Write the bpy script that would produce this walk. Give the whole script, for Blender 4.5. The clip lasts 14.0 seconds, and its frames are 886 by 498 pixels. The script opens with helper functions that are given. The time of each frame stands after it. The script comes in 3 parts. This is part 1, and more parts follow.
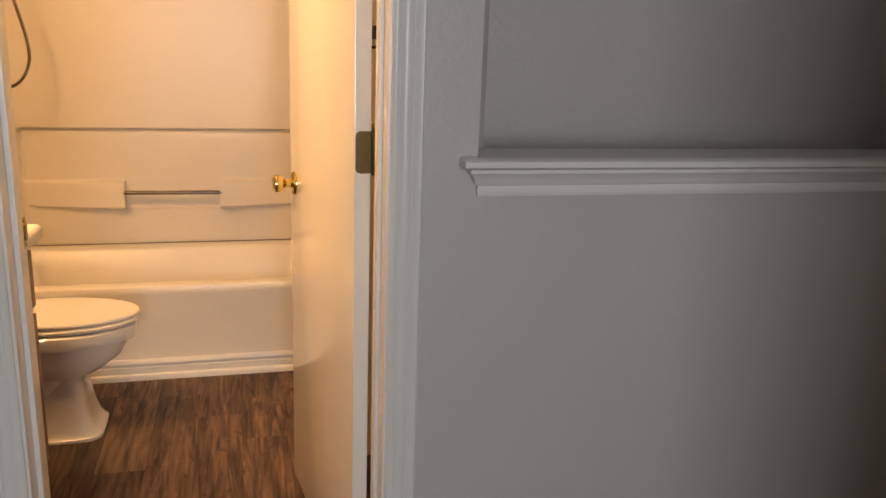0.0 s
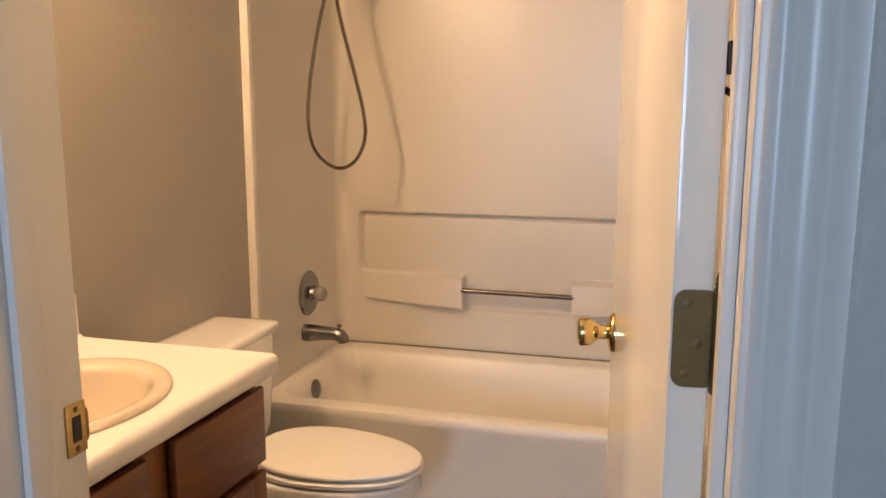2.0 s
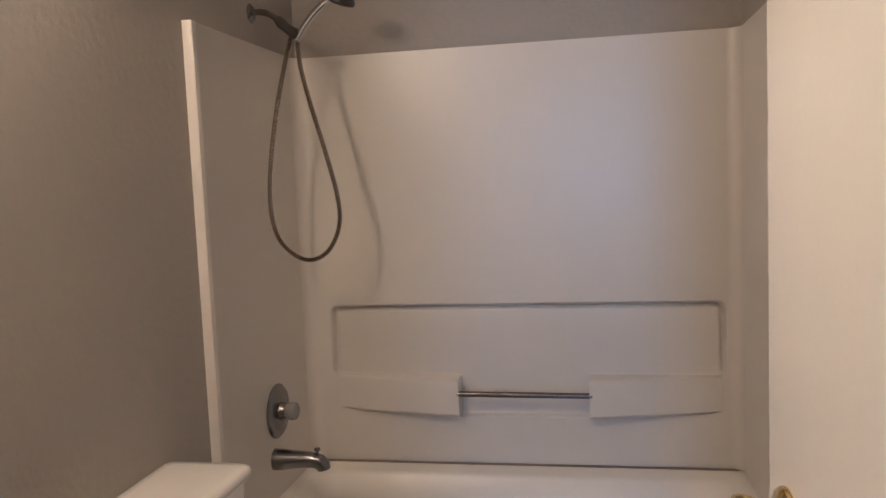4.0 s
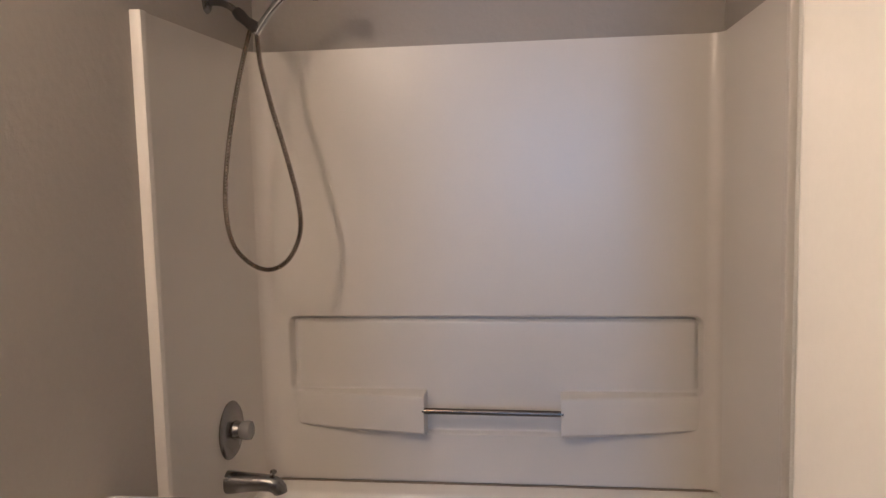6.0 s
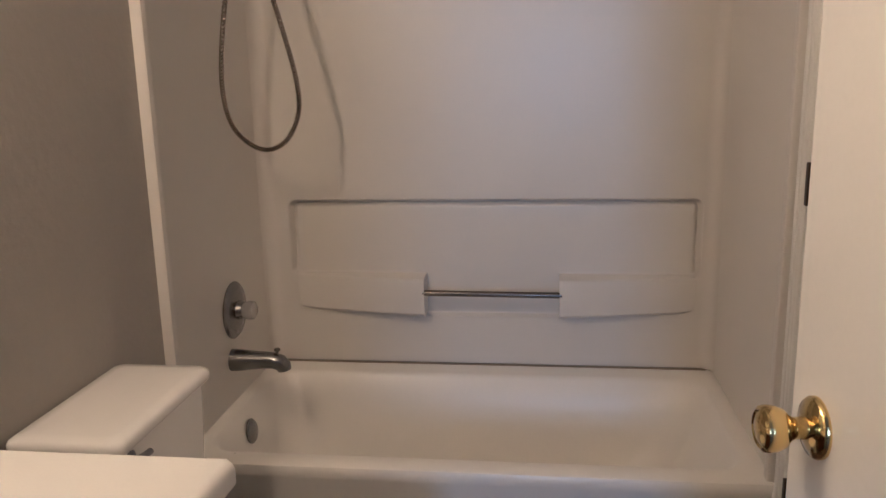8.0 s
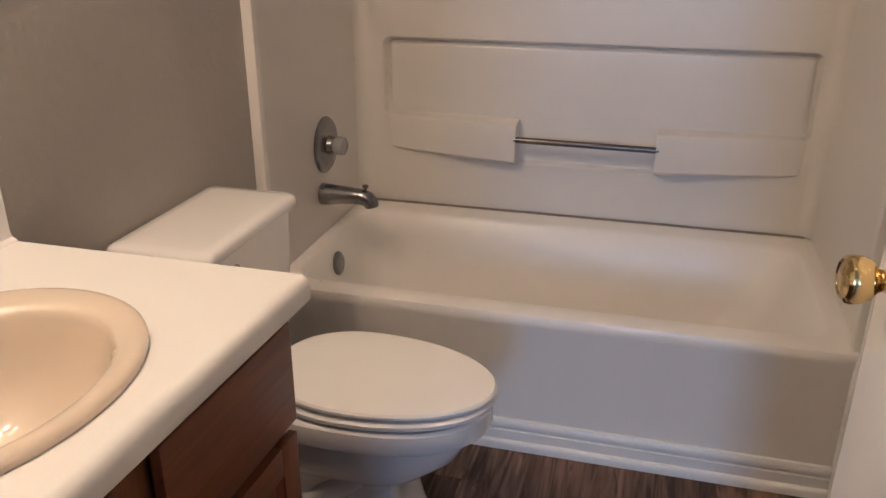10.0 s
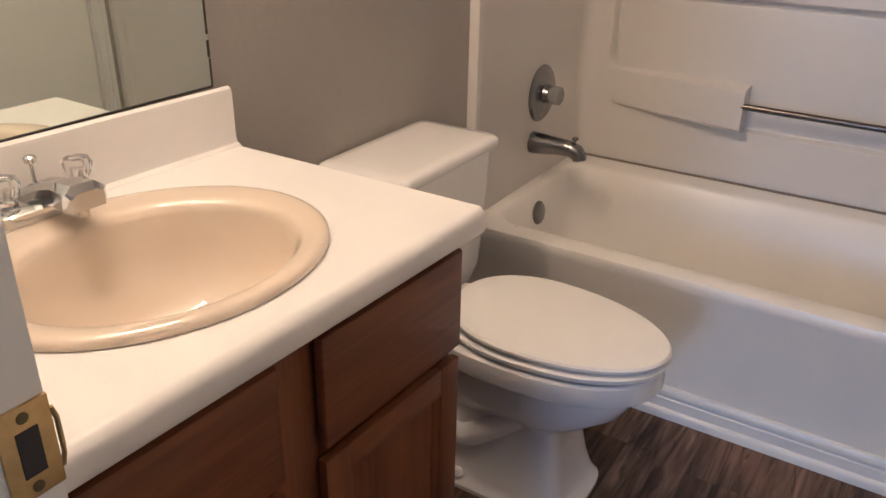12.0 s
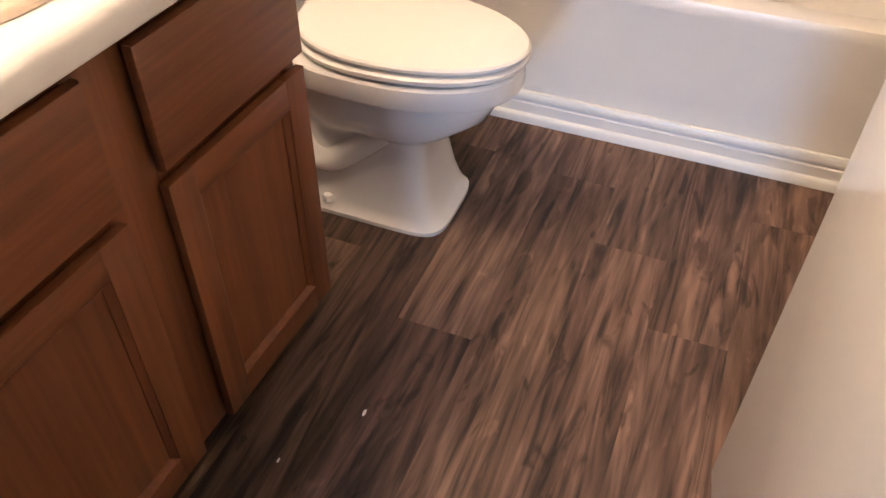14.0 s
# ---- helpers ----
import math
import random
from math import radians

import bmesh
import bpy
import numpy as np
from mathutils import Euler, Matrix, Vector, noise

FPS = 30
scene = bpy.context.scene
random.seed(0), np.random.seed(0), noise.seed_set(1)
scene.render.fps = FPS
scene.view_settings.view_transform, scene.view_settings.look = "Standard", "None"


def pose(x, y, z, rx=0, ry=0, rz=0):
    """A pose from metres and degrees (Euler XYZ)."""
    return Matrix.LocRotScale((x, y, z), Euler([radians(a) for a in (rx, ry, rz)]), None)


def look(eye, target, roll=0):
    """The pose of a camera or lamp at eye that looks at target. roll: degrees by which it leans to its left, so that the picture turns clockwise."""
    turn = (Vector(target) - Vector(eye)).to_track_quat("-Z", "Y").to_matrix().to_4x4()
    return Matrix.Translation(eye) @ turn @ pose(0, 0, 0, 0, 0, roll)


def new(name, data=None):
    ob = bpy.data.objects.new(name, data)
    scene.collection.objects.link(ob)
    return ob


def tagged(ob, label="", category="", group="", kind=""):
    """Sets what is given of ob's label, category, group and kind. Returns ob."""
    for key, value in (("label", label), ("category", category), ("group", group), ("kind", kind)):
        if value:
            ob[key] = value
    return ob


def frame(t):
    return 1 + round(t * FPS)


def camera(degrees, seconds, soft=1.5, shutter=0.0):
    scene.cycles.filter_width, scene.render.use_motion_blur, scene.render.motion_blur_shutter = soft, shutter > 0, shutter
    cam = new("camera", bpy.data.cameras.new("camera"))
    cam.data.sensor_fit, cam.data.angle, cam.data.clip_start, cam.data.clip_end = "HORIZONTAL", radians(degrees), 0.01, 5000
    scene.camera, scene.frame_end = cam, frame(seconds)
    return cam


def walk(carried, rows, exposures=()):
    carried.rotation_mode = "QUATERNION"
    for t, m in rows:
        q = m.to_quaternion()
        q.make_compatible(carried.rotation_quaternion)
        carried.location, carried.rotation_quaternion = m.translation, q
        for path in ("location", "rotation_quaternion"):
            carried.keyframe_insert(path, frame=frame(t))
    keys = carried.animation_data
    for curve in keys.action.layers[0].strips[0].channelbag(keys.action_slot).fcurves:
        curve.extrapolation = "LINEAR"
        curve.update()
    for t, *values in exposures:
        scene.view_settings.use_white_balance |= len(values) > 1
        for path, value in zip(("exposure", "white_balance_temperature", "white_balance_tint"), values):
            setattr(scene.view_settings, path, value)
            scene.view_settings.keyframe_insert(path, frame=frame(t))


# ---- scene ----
cam = camera(57.9, 14.0, 1.5)
PATH = [
    (0, (1.03, -0.732, 1.34), (1.529, 1.142, 0.851), 2.0),
    (0.5, (1.134, -0.36, 1.31), (1.291, 1.576, 0.831), 0.3),
    (1, (1.212, -0.113, 1.313), (0.974, 1.828, 0.893), -0.4),
    (1.5, (1.28, 0.062, 1.323), (0.804, 1.97, 0.959), -0.2),
    (2, (1.257, 0.202, 1.317), (0.743, 2.105, 0.983), 0.1),
    (2.5, (1.242, 0.326, 1.32), (0.62, 2.196, 0.974), -0.4),
    (3, (1.201, 0.424, 1.319), (0.505, 2.258, 0.93), -1.0),
    (3.5, (1.061, 0.539, 1.317), (0.518, 2.429, 0.95), -2.6),
    (4, (0.984, 0.603, 1.354), (0.616, 2.561, 1.175), -2.4),
    (4.2, (0.972, 0.631, 1.369), (0.62, 2.597, 1.266), -1.7),
    (4.8, (0.956, 0.668, 1.386), (0.638, 2.632, 1.37), -1.5),
    (5.4, (0.941, 0.7, 1.397), (0.658, 2.668, 1.31), -1.3),
    (6.3, (0.92, 0.743, 1.39), (0.67, 2.714, 1.161), -1.1),
    (6.5, (0.908, 0.723, 1.355), (0.67, 2.695, 1.123), -0.8),
    (7, (0.899, 0.726, 1.333), (0.673, 2.693, 1.055), -0.8),
    (7.5, (0.91, 0.729, 1.334), (0.673, 2.682, 0.98), -1.0),
    (8, (0.913, 0.728, 1.321), (0.663, 2.665, 0.891), -1.3),
    (8.2, (0.919, 0.724, 1.316), (0.658, 2.653, 0.856), -1.5),
    (9.2, (0.93, 0.735, 1.297), (0.56, 2.61, 0.67), -0.7),
    (10.3, (0.945, 0.746, 1.275), (0.398, 2.497, 0.478), 0.4),
    (10.5, (0.952, 0.749, 1.274), (0.334, 2.472, 0.469), 0.5),
    (11, (0.981, 0.754, 1.269), (0.192, 2.402, 0.455), 0.7),
    (11.5, (0.999, 0.754, 1.262), (0.099, 2.337, 0.435), 1.4),
    (12, (1.005, 0.745, 1.257), (0.056, 2.28, 0.395), 1.1),
    (12.5, (1.025, 0.752, 1.245), (0.125, 2.274, 0.31), 0.0),
    (13, (1.033, 0.759, 1.221), (0.242, 2.258, 0.158), 0.8),
    (13.5, (1.034, 0.776, 1.194), (0.371, 2.232, -0.007), 1.8),
    (14, (1.031, 0.783, 1.166), (0.505, 2.141, -0.205), 0.7),
]
EXPOSURES = [(0.0, 0.36, 9400, 19), (0.5, 0.40, 8600, 18), (1.0, 0.28, 8100, 15), (1.5, 0.39, 7000, 13), (2.0, 0.26, 6400, 12), (3.0, 0.15, 4870, 9), (3.5, -0.18, 4800, 10), (4.0, -0.42, 4780, 10), (6.5, -0.23, 4770, 10), (8.0, -0.46, 4800, 10), (10.5, -0.06, 4820, 10), (12.0, 0.02, 4760, 10), (12.5, 0.06, 4780, 10), (13.0, 0.18, 4760, 10), (13.5, 0.42, 4900, 10), (14.0, 0.92, 5120, 11)]
walk(cam, [(t, look(e, g, r)) for t, e, g, r in PATH], EXPOSURES)

# ---- world and daylight ----
world = bpy.data.worlds.new("sky")
world.use_nodes = True
scene.world = world
sky = world.node_tree.nodes.new("ShaderNodeTexSky")
sky.sky_type = "NISHITA"
sky.sun_disc = False
sky.sun_elevation, sky.sun_rotation = radians(40), radians(60)
world.node_tree.links.new(sky.outputs[0], world.node_tree.nodes["Background"].inputs[0])
world.node_tree.nodes["Background"].inputs[1].default_value = 0.1

DAYLIGHT = 47
BULB = 185


def area(name, m, w, h, power, color):
    d = bpy.data.lights.new(name, "AREA")
    d.shape, d.size, d.size_y, d.energy, d.color = "RECTANGLE", w, h, power, color
    ob = new(name, d)
    ob.matrix_world = m
    return ob


# daylight entering by the window at the end of the hall
area("window_daylight", look((1.0, -3.12, 1.5), (1.0, 0, 1.3)), 0.7, 1.2, DAYLIGHT, (0.59, 0.76, 1.0))


# ---- materials ----
def mat(name, color, rough=0.5, metal=0.0, vary=0.08, scale=6.0, grain=0.03, grain_scale=120.0, bump=0.0, bump_scale=200.0,
        bump_dist=0.001, coat=0.0, stretch=(1, 1, 1), rough_vary=0.08, transmission=0.0, ior=1.5):
    m = bpy.data.materials.new(name)
    m.use_nodes = True
    n, l = m.node_tree.nodes, m.node_tree.links
    b = n["Principled BSDF"]
    tc = n.new("ShaderNodeTexCoord")
    mp = n.new("ShaderNodeMapping")
    mp.inputs["Scale"].default_value = stretch
    l.new(tc.outputs["Object"], mp.inputs[0])

    def noise_node(sc, detail):
        t = n.new("ShaderNodeTexNoise")
        t.inputs["Scale"].default_value, t.inputs["Detail"].default_value = sc, detail
        l.new(mp.outputs[0], t.inputs["Vector"])
        return t

    def maths(op, a, c):
        k = n.new("ShaderNodeMath")
        k.operation = op
        for i, v in enumerate((a, c)):
            if isinstance(v, (int, float)):
                k.inputs[i].default_value = v
            else:
                l.new(v, k.inputs[i])
        return k.outputs[0]

    big, fine = noise_node(scale, 4), noise_node(grain_scale, 3)
    f = maths("ADD", maths("MULTIPLY", maths("SUBTRACT", big.outputs[0], 0.5), 2 * vary),
              maths("MULTIPLY", maths("SUBTRACT", fine.outputs[0], 0.5), 2 * grain))
    f = maths("ADD", f, 1.0)
    sc = n.new("ShaderNodeVectorMath")
    sc.operation = "SCALE"
    sc.inputs[0].default_value = color
    l.new(f, sc.inputs["Scale"])
    l.new(sc.outputs[0], b.inputs["Base Color"])
    r = maths("ADD", maths("MULTIPLY", maths("SUBTRACT", big.outputs[0], 0.5), 2 * rough_vary * rough), rough)
    l.new(r, b.inputs["Roughness"])
    b.inputs["Metallic"].default_value = metal
    b.inputs["Coat Weight"].default_value = coat
    b.inputs["Coat Roughness"].default_value = 0.05
    b.inputs["Transmission Weight"].default_value = transmission
    b.inputs["IOR"].default_value = ior
    if bump:
        t = noise_node(bump_scale, 3)
        bn = n.new("ShaderNodeBump")
        bn.inputs["Strength"].default_value, bn.inputs["Distance"].default_value = bump, bump_dist
        l.new(t.outputs[0], bn.inputs["Height"])
        l.new(bn.outputs[0], b.inputs["Normal"])
    return m


def wood(name, dark, light, axis, rough, random_tone=0.0, grain=1.0, bump=0.25, along=1.3, fine=0.35, lo=0.36, hi=0.66, worn=False, swirl=0.6):
    """Grained wood; axis is the direction in which the grain runs."""
    m = bpy.data.materials.new(name)
    m.use_nodes = True
    n, l = m.node_tree.nodes, m.node_tree.links
    b = n["Principled BSDF"]
    tc, info, mp = n.new("ShaderNodeTexCoord"), n.new("ShaderNodeObjectInfo"), n.new("ShaderNodeMapping")
    sc = [26.0, 26.0, 26.0]
    sc["xyz".index(axis)] = along
    mp.inputs["Scale"].default_value = sc
    shift = n.new("ShaderNodeVectorMath")
    shift.operation = "SCALE"
    shift.inputs[0].default_value = (7.3, 4.1, 5.7)
    l.new(info.outputs["Random"], shift.inputs["Scale"])
    add = n.new("ShaderNodeVectorMath")
    l.new(tc.outputs["Object"], add.inputs[0])
    l.new(shift.outputs[0], add.inputs[1])
    l.new(add.outputs[0], mp.inputs[0])
    t1, t2 = n.new("ShaderNodeTexNoise"), n.new("ShaderNodeTexNoise")
    t1.inputs["Scale"].default_value, t1.inputs["Detail"].default_value, t1.inputs["Distortion"].default_value = 1.0 * grain, 6, swirl
    t2.inputs["Scale"].default_value, t2.inputs["Detail"].default_value = 5.0 * grain, 4
    l.new(mp.outputs[0], t1.inputs["Vector"])
    l.new(mp.outputs[0], t2.inputs["Vector"])
    mix = n.new("ShaderNodeMix")
    mix.inputs[0].default_value = fine
    l.new(t1.outputs[0], mix.inputs[2])
    l.new(t2.outputs[0], mix.inputs[3])
    tone = n.new("ShaderNodeMath")
    tone.operation = "MULTIPLY_ADD"
    l.new(info.outputs["Random"], tone.inputs[0])
    tone.inputs[1].default_value = random_tone
    l.new(mix.outputs[0], tone.inputs[2])
    ramp = n.new("ShaderNodeValToRGB")
    ramp.color_ramp.elements[0].position, ramp.color_ramp.elements[0].color = lo, (*dark, 1)
    ramp.color_ramp.elements[1].position, ramp.color_ramp.elements[1].color = hi + random_tone, (*light, 1)
    l.new(tone.outputs[0], ramp.inputs[0])
    colour = ramp.outputs[0]
    if worn:
        board = n.new("ShaderNodeVectorMath")
        board.operation = "MULTIPLY"
        l.new(colour, board.inputs[0])
        l.new(info.outputs["Color"], board.inputs[1])
        colour = board.outputs[0]
        # broad light and dark patches, then short dark cracks along the grain
        for freq, stretch_, a0, a1, low, high in ((0.3, 0.7, 0.36, 0.62, 0.55, 1.15), (0.8, 3.0, 0.33, 0.40, 0.5, 1.0), (0.9, 4.0, 0.63, 0.72, 1.0, 1.5)):
            m2, t3, r3, mul = n.new("ShaderNodeMapping"), n.new("ShaderNodeTexNoise"), n.new("ShaderNodeMapRange"), n.new("ShaderNodeVectorMath")
            sc2 = [26.0 * freq] * 3
            sc2["xyz".index(axis)] = along * stretch_
            m2.inputs["Scale"].default_value = sc2
            l.new(add.outputs[0], m2.inputs[0])
            t3.inputs["Scale"].default_value, t3.inputs["Detail"].default_value, t3.inputs["Distortion"].default_value = 1.0, 3, 1.2
            l.new(m2.outputs[0], t3.inputs["Vector"])
            l.new(t3.outputs[0], r3.inputs[0])
            r3.inputs[1].default_value, r3.inputs[2].default_value, r3.inputs[3].default_value, r3.inputs[4].default_value = a0, a1, low, high
            mul.operation = "SCALE"
            l.new(colour, mul.inputs[0])
            l.new(r3.outputs[0], mul.inputs["Scale"])
            colour = mul.outputs[0]
    l.new(colour, b.inputs["Base Color"])
    b.inputs["Roughness"].default_value = rough
    bn = n.new("ShaderNodeBump")
    bn.inputs["Strength"].default_value, bn.inputs["Distance"].default_value = bump, 0.0006
    l.new(t2.outputs[0], bn.inputs["Height"])
    l.new(bn.outputs[0], b.inputs["Normal"])
    return m


def glowing(name, color, strength):
    m = bpy.data.materials.new(name)
    m.use_nodes = True
    b = m.node_tree.nodes["Principled BSDF"]
    b.inputs["Base Color"].default_value = (*color, 1)
    b.inputs["Emission Color"].default_value = (*color, 1)
    b.inputs["Emission Strength"].default_value = strength
    return m


M_WALL = mat("greige_wall_paint", (0.36, 0.335, 0.30), 0.55, vary=0.05, scale=1.6, grain=0.03, grain_scale=90, bump=0.55, bump_scale=48, bump_dist=0.003)
M_HALL = mat("hall_wall_paint", (0.56, 0.545, 0.525), 0.45, vary=0.04, scale=1.4, grain=0.03, grain_scale=90, bump=0.6, bump_scale=55, bump_dist=0.003)
M_CEIL = mat("ceiling_white", (0.75, 0.74, 0.72), 0.8, vary=0.03, bump=0.6, bump_scale=50, bump_dist=0.004)
M_TRIM = mat("white_trim_paint", (0.78, 0.77, 0.74), 0.32, vary=0.04, scale=3, grain=0.02, bump=0.15, bump_scale=120, bump_dist=0.0006)
M_DOOR = mat("white_door_paint", (0.87, 0.845, 0.79), 0.10, vary=0.03, scale=2, grain=0.02, bump=0.04, bump_scale=40, bump_dist=0.0008)
M_FIBRE = mat("fibreglass_white", (0.70, 0.668, 0.62), 0.31, vary=0.04, scale=2.2, grain=0.015, bump=0.05, bump_scale=12, bump_dist=0.002)
M_TUB = mat("tub_enamel", (0.83, 0.80, 0.745), 0.3, vary=0.05, scale=3, grain=0.02, rough_vary=0.2)
M_PORC = mat("porcelain_white", (0.82, 0.80, 0.77), 0.08, vary=0.02, scale=4, grain=0.01, coat=0.5)
M_SEAT = mat("seat_plastic", (0.83, 0.81, 0.77), 0.45, vary=0.03, scale=5, grain=0.015)
M_COUNTER = mat("white_laminate", (0.77, 0.745, 0.715), 0.42, vary=0.02, scale=4, grain=0.03, grain_scale=260, bump=0.08, bump_scale=400, bump_dist=0.0004)
M_SINK = mat("bone_porcelain", (0.675, 0.572, 0.452), 0.06, vary=0.02, scale=5, grain=0.01, coat=0.6)
M_WOOD = wood("cherry_stained_oak", (0.105, 0.033, 0.0105), (0.205, 0.075, 0.023), "z", 0.40, along=1.0)
M_WOOD_H = wood("cherry_stained_oak_rail", (0.105, 0.033, 0.0105), (0.205, 0.075, 0.023), "y", 0.40, along=1.0)
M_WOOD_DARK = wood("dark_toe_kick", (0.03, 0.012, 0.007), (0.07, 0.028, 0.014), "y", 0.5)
M_PLANK = wood("vinyl_plank", (0.040, 0.025, 0.018), (0.248, 0.152, 0.104), "y", 0.5, grain=0.75, bump=0.25, along=1.9, fine=0.30, lo=0.36, hi=0.66, swirl=3.0, worn=True)
M_PLANK.node_tree.nodes["Principled BSDF"].inputs["Specular IOR Level"].default_value = 0.3
M_SUB = mat("plank_joint", (0.03, 0.02, 0.015), 0.8)
M_CHROME = mat("chrome", (0.60, 0.60, 0.60), 0.10, 1.0, vary=0.04, grain=0.0)
M_STEEL = mat("brushed_nickel", (0.24, 0.235, 0.23), 0.27, 1.0, vary=0.08, grain=0.05, grain_scale=300)
M_HOSE = mat("ribbed_steel", (0.36, 0.315, 0.27), 0.2, 1.0, vary=0.08, grain=0.03)
M_GUN = mat("dark_brushed_metal", (0.15, 0.13, 0.115), 0.26, 1.0, vary=0.08, grain=0.05, grain_scale=300)
M_BRASS = mat("polished_brass", (0.74, 0.56, 0.25), 0.12, 1.0, vary=0.06, grain=0.03)
M_BRASS_WORN = mat("worn_brass", (0.55, 0.39, 0.16), 0.32, 0.9, vary=0.25, scale=40, grain=0.15)
M_BRONZE = mat("aged_bronze_hinge", (0.15, 0.115, 0.05), 0.45, 0.6, vary=0.2, scale=30, grain=0.1)
M_BRONZE_DARK = mat("dark_bronze", (0.05, 0.03, 0.018), 0.5, 0.4, vary=0.2, scale=30)
M_DARK = mat("dark_plastic_and_hole_shade", (0.025, 0.022, 0.02), 0.4)
M_GROOVE = mat("joint_shadow_caulk", (0.30, 0.25, 0.20), 0.8, vary=0.15, scale=20)
M_MIRROR = mat("mirror_silver", (0.80, 0.86, 0.80), 0.015, 1.0, vary=0.0, grain=0.0)
M_BLACKEDGE = mat("mirror_worn_edge", (0.03, 0.025, 0.02), 0.5, vary=0.3, scale=60)
M_ACRYL = mat("clear_acrylic", (0.97, 0.97, 0.97), 0.16, vary=0.0, grain=0.0, transmission=1.0, ior=1.49)
M_FROST = mat("frosted_acrylic", (0.60, 0.58, 0.56), 0.22, vary=0.02, grain=0.0, transmission=0.55, ior=1.49)
M_GLASS = mat("window_glass", (0.95, 0.98, 1.0), 0.02, vary=0.0, grain=0.0, transmission=1.0, ior=1.45)
M_BULB = glowing("warm_bulb", (1.0, 0.64, 0.345), BULB)
M_CHIP = mat("paint_chip_white", (0.75, 0.73, 0.70), 0.7)


# ---- shaping helpers ----
def part(name, bm, material, parent=None, label="", smooth=True):
    me = bpy.data.meshes.new(name)
    bmesh.ops.recalc_face_normals(bm, faces=bm.faces)
    bm.to_mesh(me)
    bm.free()
    me.materials.append(material)
    if smooth:
        me.shade_smooth()
        me.set_sharp_from_angle(angle=radians(38))
    ob = new(name, me)
    if parent is not None:
        ob.parent = parent
    if label:
        tagged(ob, label)
    return ob


def thing(name, label, category, group="", kind=""):
    return tagged(new(name), label, category, group, kind)


def box(bm, x0, x1, y0, y1, z0, z1, bevel=0.0, seg=2):
    vs = bmesh.ops.create_cube(bm, size=1, matrix=Matrix.LocRotScale(((x0 + x1) / 2, (y0 + y1) / 2, (z0 + z1) / 2), None, (x1 - x0, y1 - y0, z1 - z0)))["verts"]
    if bevel:
        es = list({e for v in vs for e in v.link_edges})
        bmesh.ops.bevel(bm, geom=es, offset=bevel, segments=seg, profile=0.6, affect="EDGES")


def boxes(*specs, bevel=0.0, seg=2):
    bm = bmesh.new()
    for sp in specs:
        box(bm, *sp, bevel=bevel, seg=seg)
    return bm


def loft(rings, cap0=True, cap1=True, bm=None):
    bm = bm or bmesh.new()
    vr = [[bm.verts.new(p) for p in r] for r in rings]
    n = len(rings[0])
    for a, b in zip(vr, vr[1:]):
        for i in range(n):
            bm.faces.new((a[i], a[(i + 1) % n], b[(i + 1) % n], b[i]))
    if cap0:
        bm.faces.new(list(reversed(vr[0])))
    if cap1:
        bm.faces.new(vr[-1])
    return bm


def lathe(profile, m, n=32, bm=None):
    """Turned shape: profile rows of (radius, height) about the z axis of m."""
    rings = [[m @ Vector((r * math.cos(2 * math.pi * i / n), r * math.sin(2 * math.pi * i / n), h)) for i in range(n)] for r, h in profile]
    return loft(rings, bm=bm)


def tube(points, radius, n=12, bm=None, radii=None):
    pts = [Vector(p) for p in points]
    rings, up = [], Vector((0.31, 0.2, 0.93))
    for i, p in enumerate(pts):
        d = (pts[min(i + 1, len(pts) - 1)] - pts[max(i - 1, 0)]).normalized()
        a = d.cross(up).normalized()
        up = a.cross(d).normalized()
        r = radii[i] if radii else radius
        rings.append([p + r * (a * math.cos(2 * math.pi * k / n) + up * math.sin(2 * math.pi * k / n)) for k in range(n)])
    return loft(rings, bm=bm)


def spline(ctrl, steps=12):
    """Catmull-Rom curve through the control points."""
    c = [Vector(p) for p in ctrl]
    c = [2 * c[0] - c[1]] + c + [2 * c[-1] - c[-2]]
    out = []
    for i in range(1, len(c) - 2):
        for k in range(steps):
            t = k / steps
            out.append(0.5 * (2 * c[i] + (c[i + 1] - c[i - 1]) * t + (2 * c[i - 1] - 5 * c[i] + 4 * c[i + 1] - c[i + 2]) * t * t
                              + (3 * c[i] - c[i - 1] - 3 * c[i + 1] + c[i + 2]) * t ** 3))
    return out + [c[-2]]


def rounded_rect(x0, x1, y0, y1, r, z, n=10):
    pts = []
    for cx, cy, a0 in ((x1 - r, y1 - r, 0), (x0 + r, y1 - r, 90), (x0 + r, y0 + r, 180), (x1 - r, y0 + r, 270)):
        for i in range(n + 1):
            a = radians(a0 + 90 * i / n)
            pts.append((cx + r * math.cos(a), cy + r * math.sin(a), z))
    return pts


def egg(xc, yc, front, back, half, z, p=2.2, pb=2.6, n=64):
    pts = []
    for i in range(n):
        a = 2 * math.pi * i / n
        c, s_ = math.cos(a), math.sin(a)
        q = p if c > 0 else pb
        k = (abs(c) ** q + abs(s_) ** q) ** (-1 / q)
        pts.append((xc + (front if c > 0 else back) * c * k, yc + half * s_ * k, z))
    return pts


def extrude_profile(profile, axis, a, b, bm=None):
    """A moulding: closed profile of two coordinates swept along an axis from a to b."""
    def at(u, v, w):
        return {"x": (w, u, v), "y": (u, w, v), "z": (u, v, w)}[axis]
    return loft([[at(u, v, a) for u, v in profile], [at(u, v, b) for u, v in profile]], bm=bm)


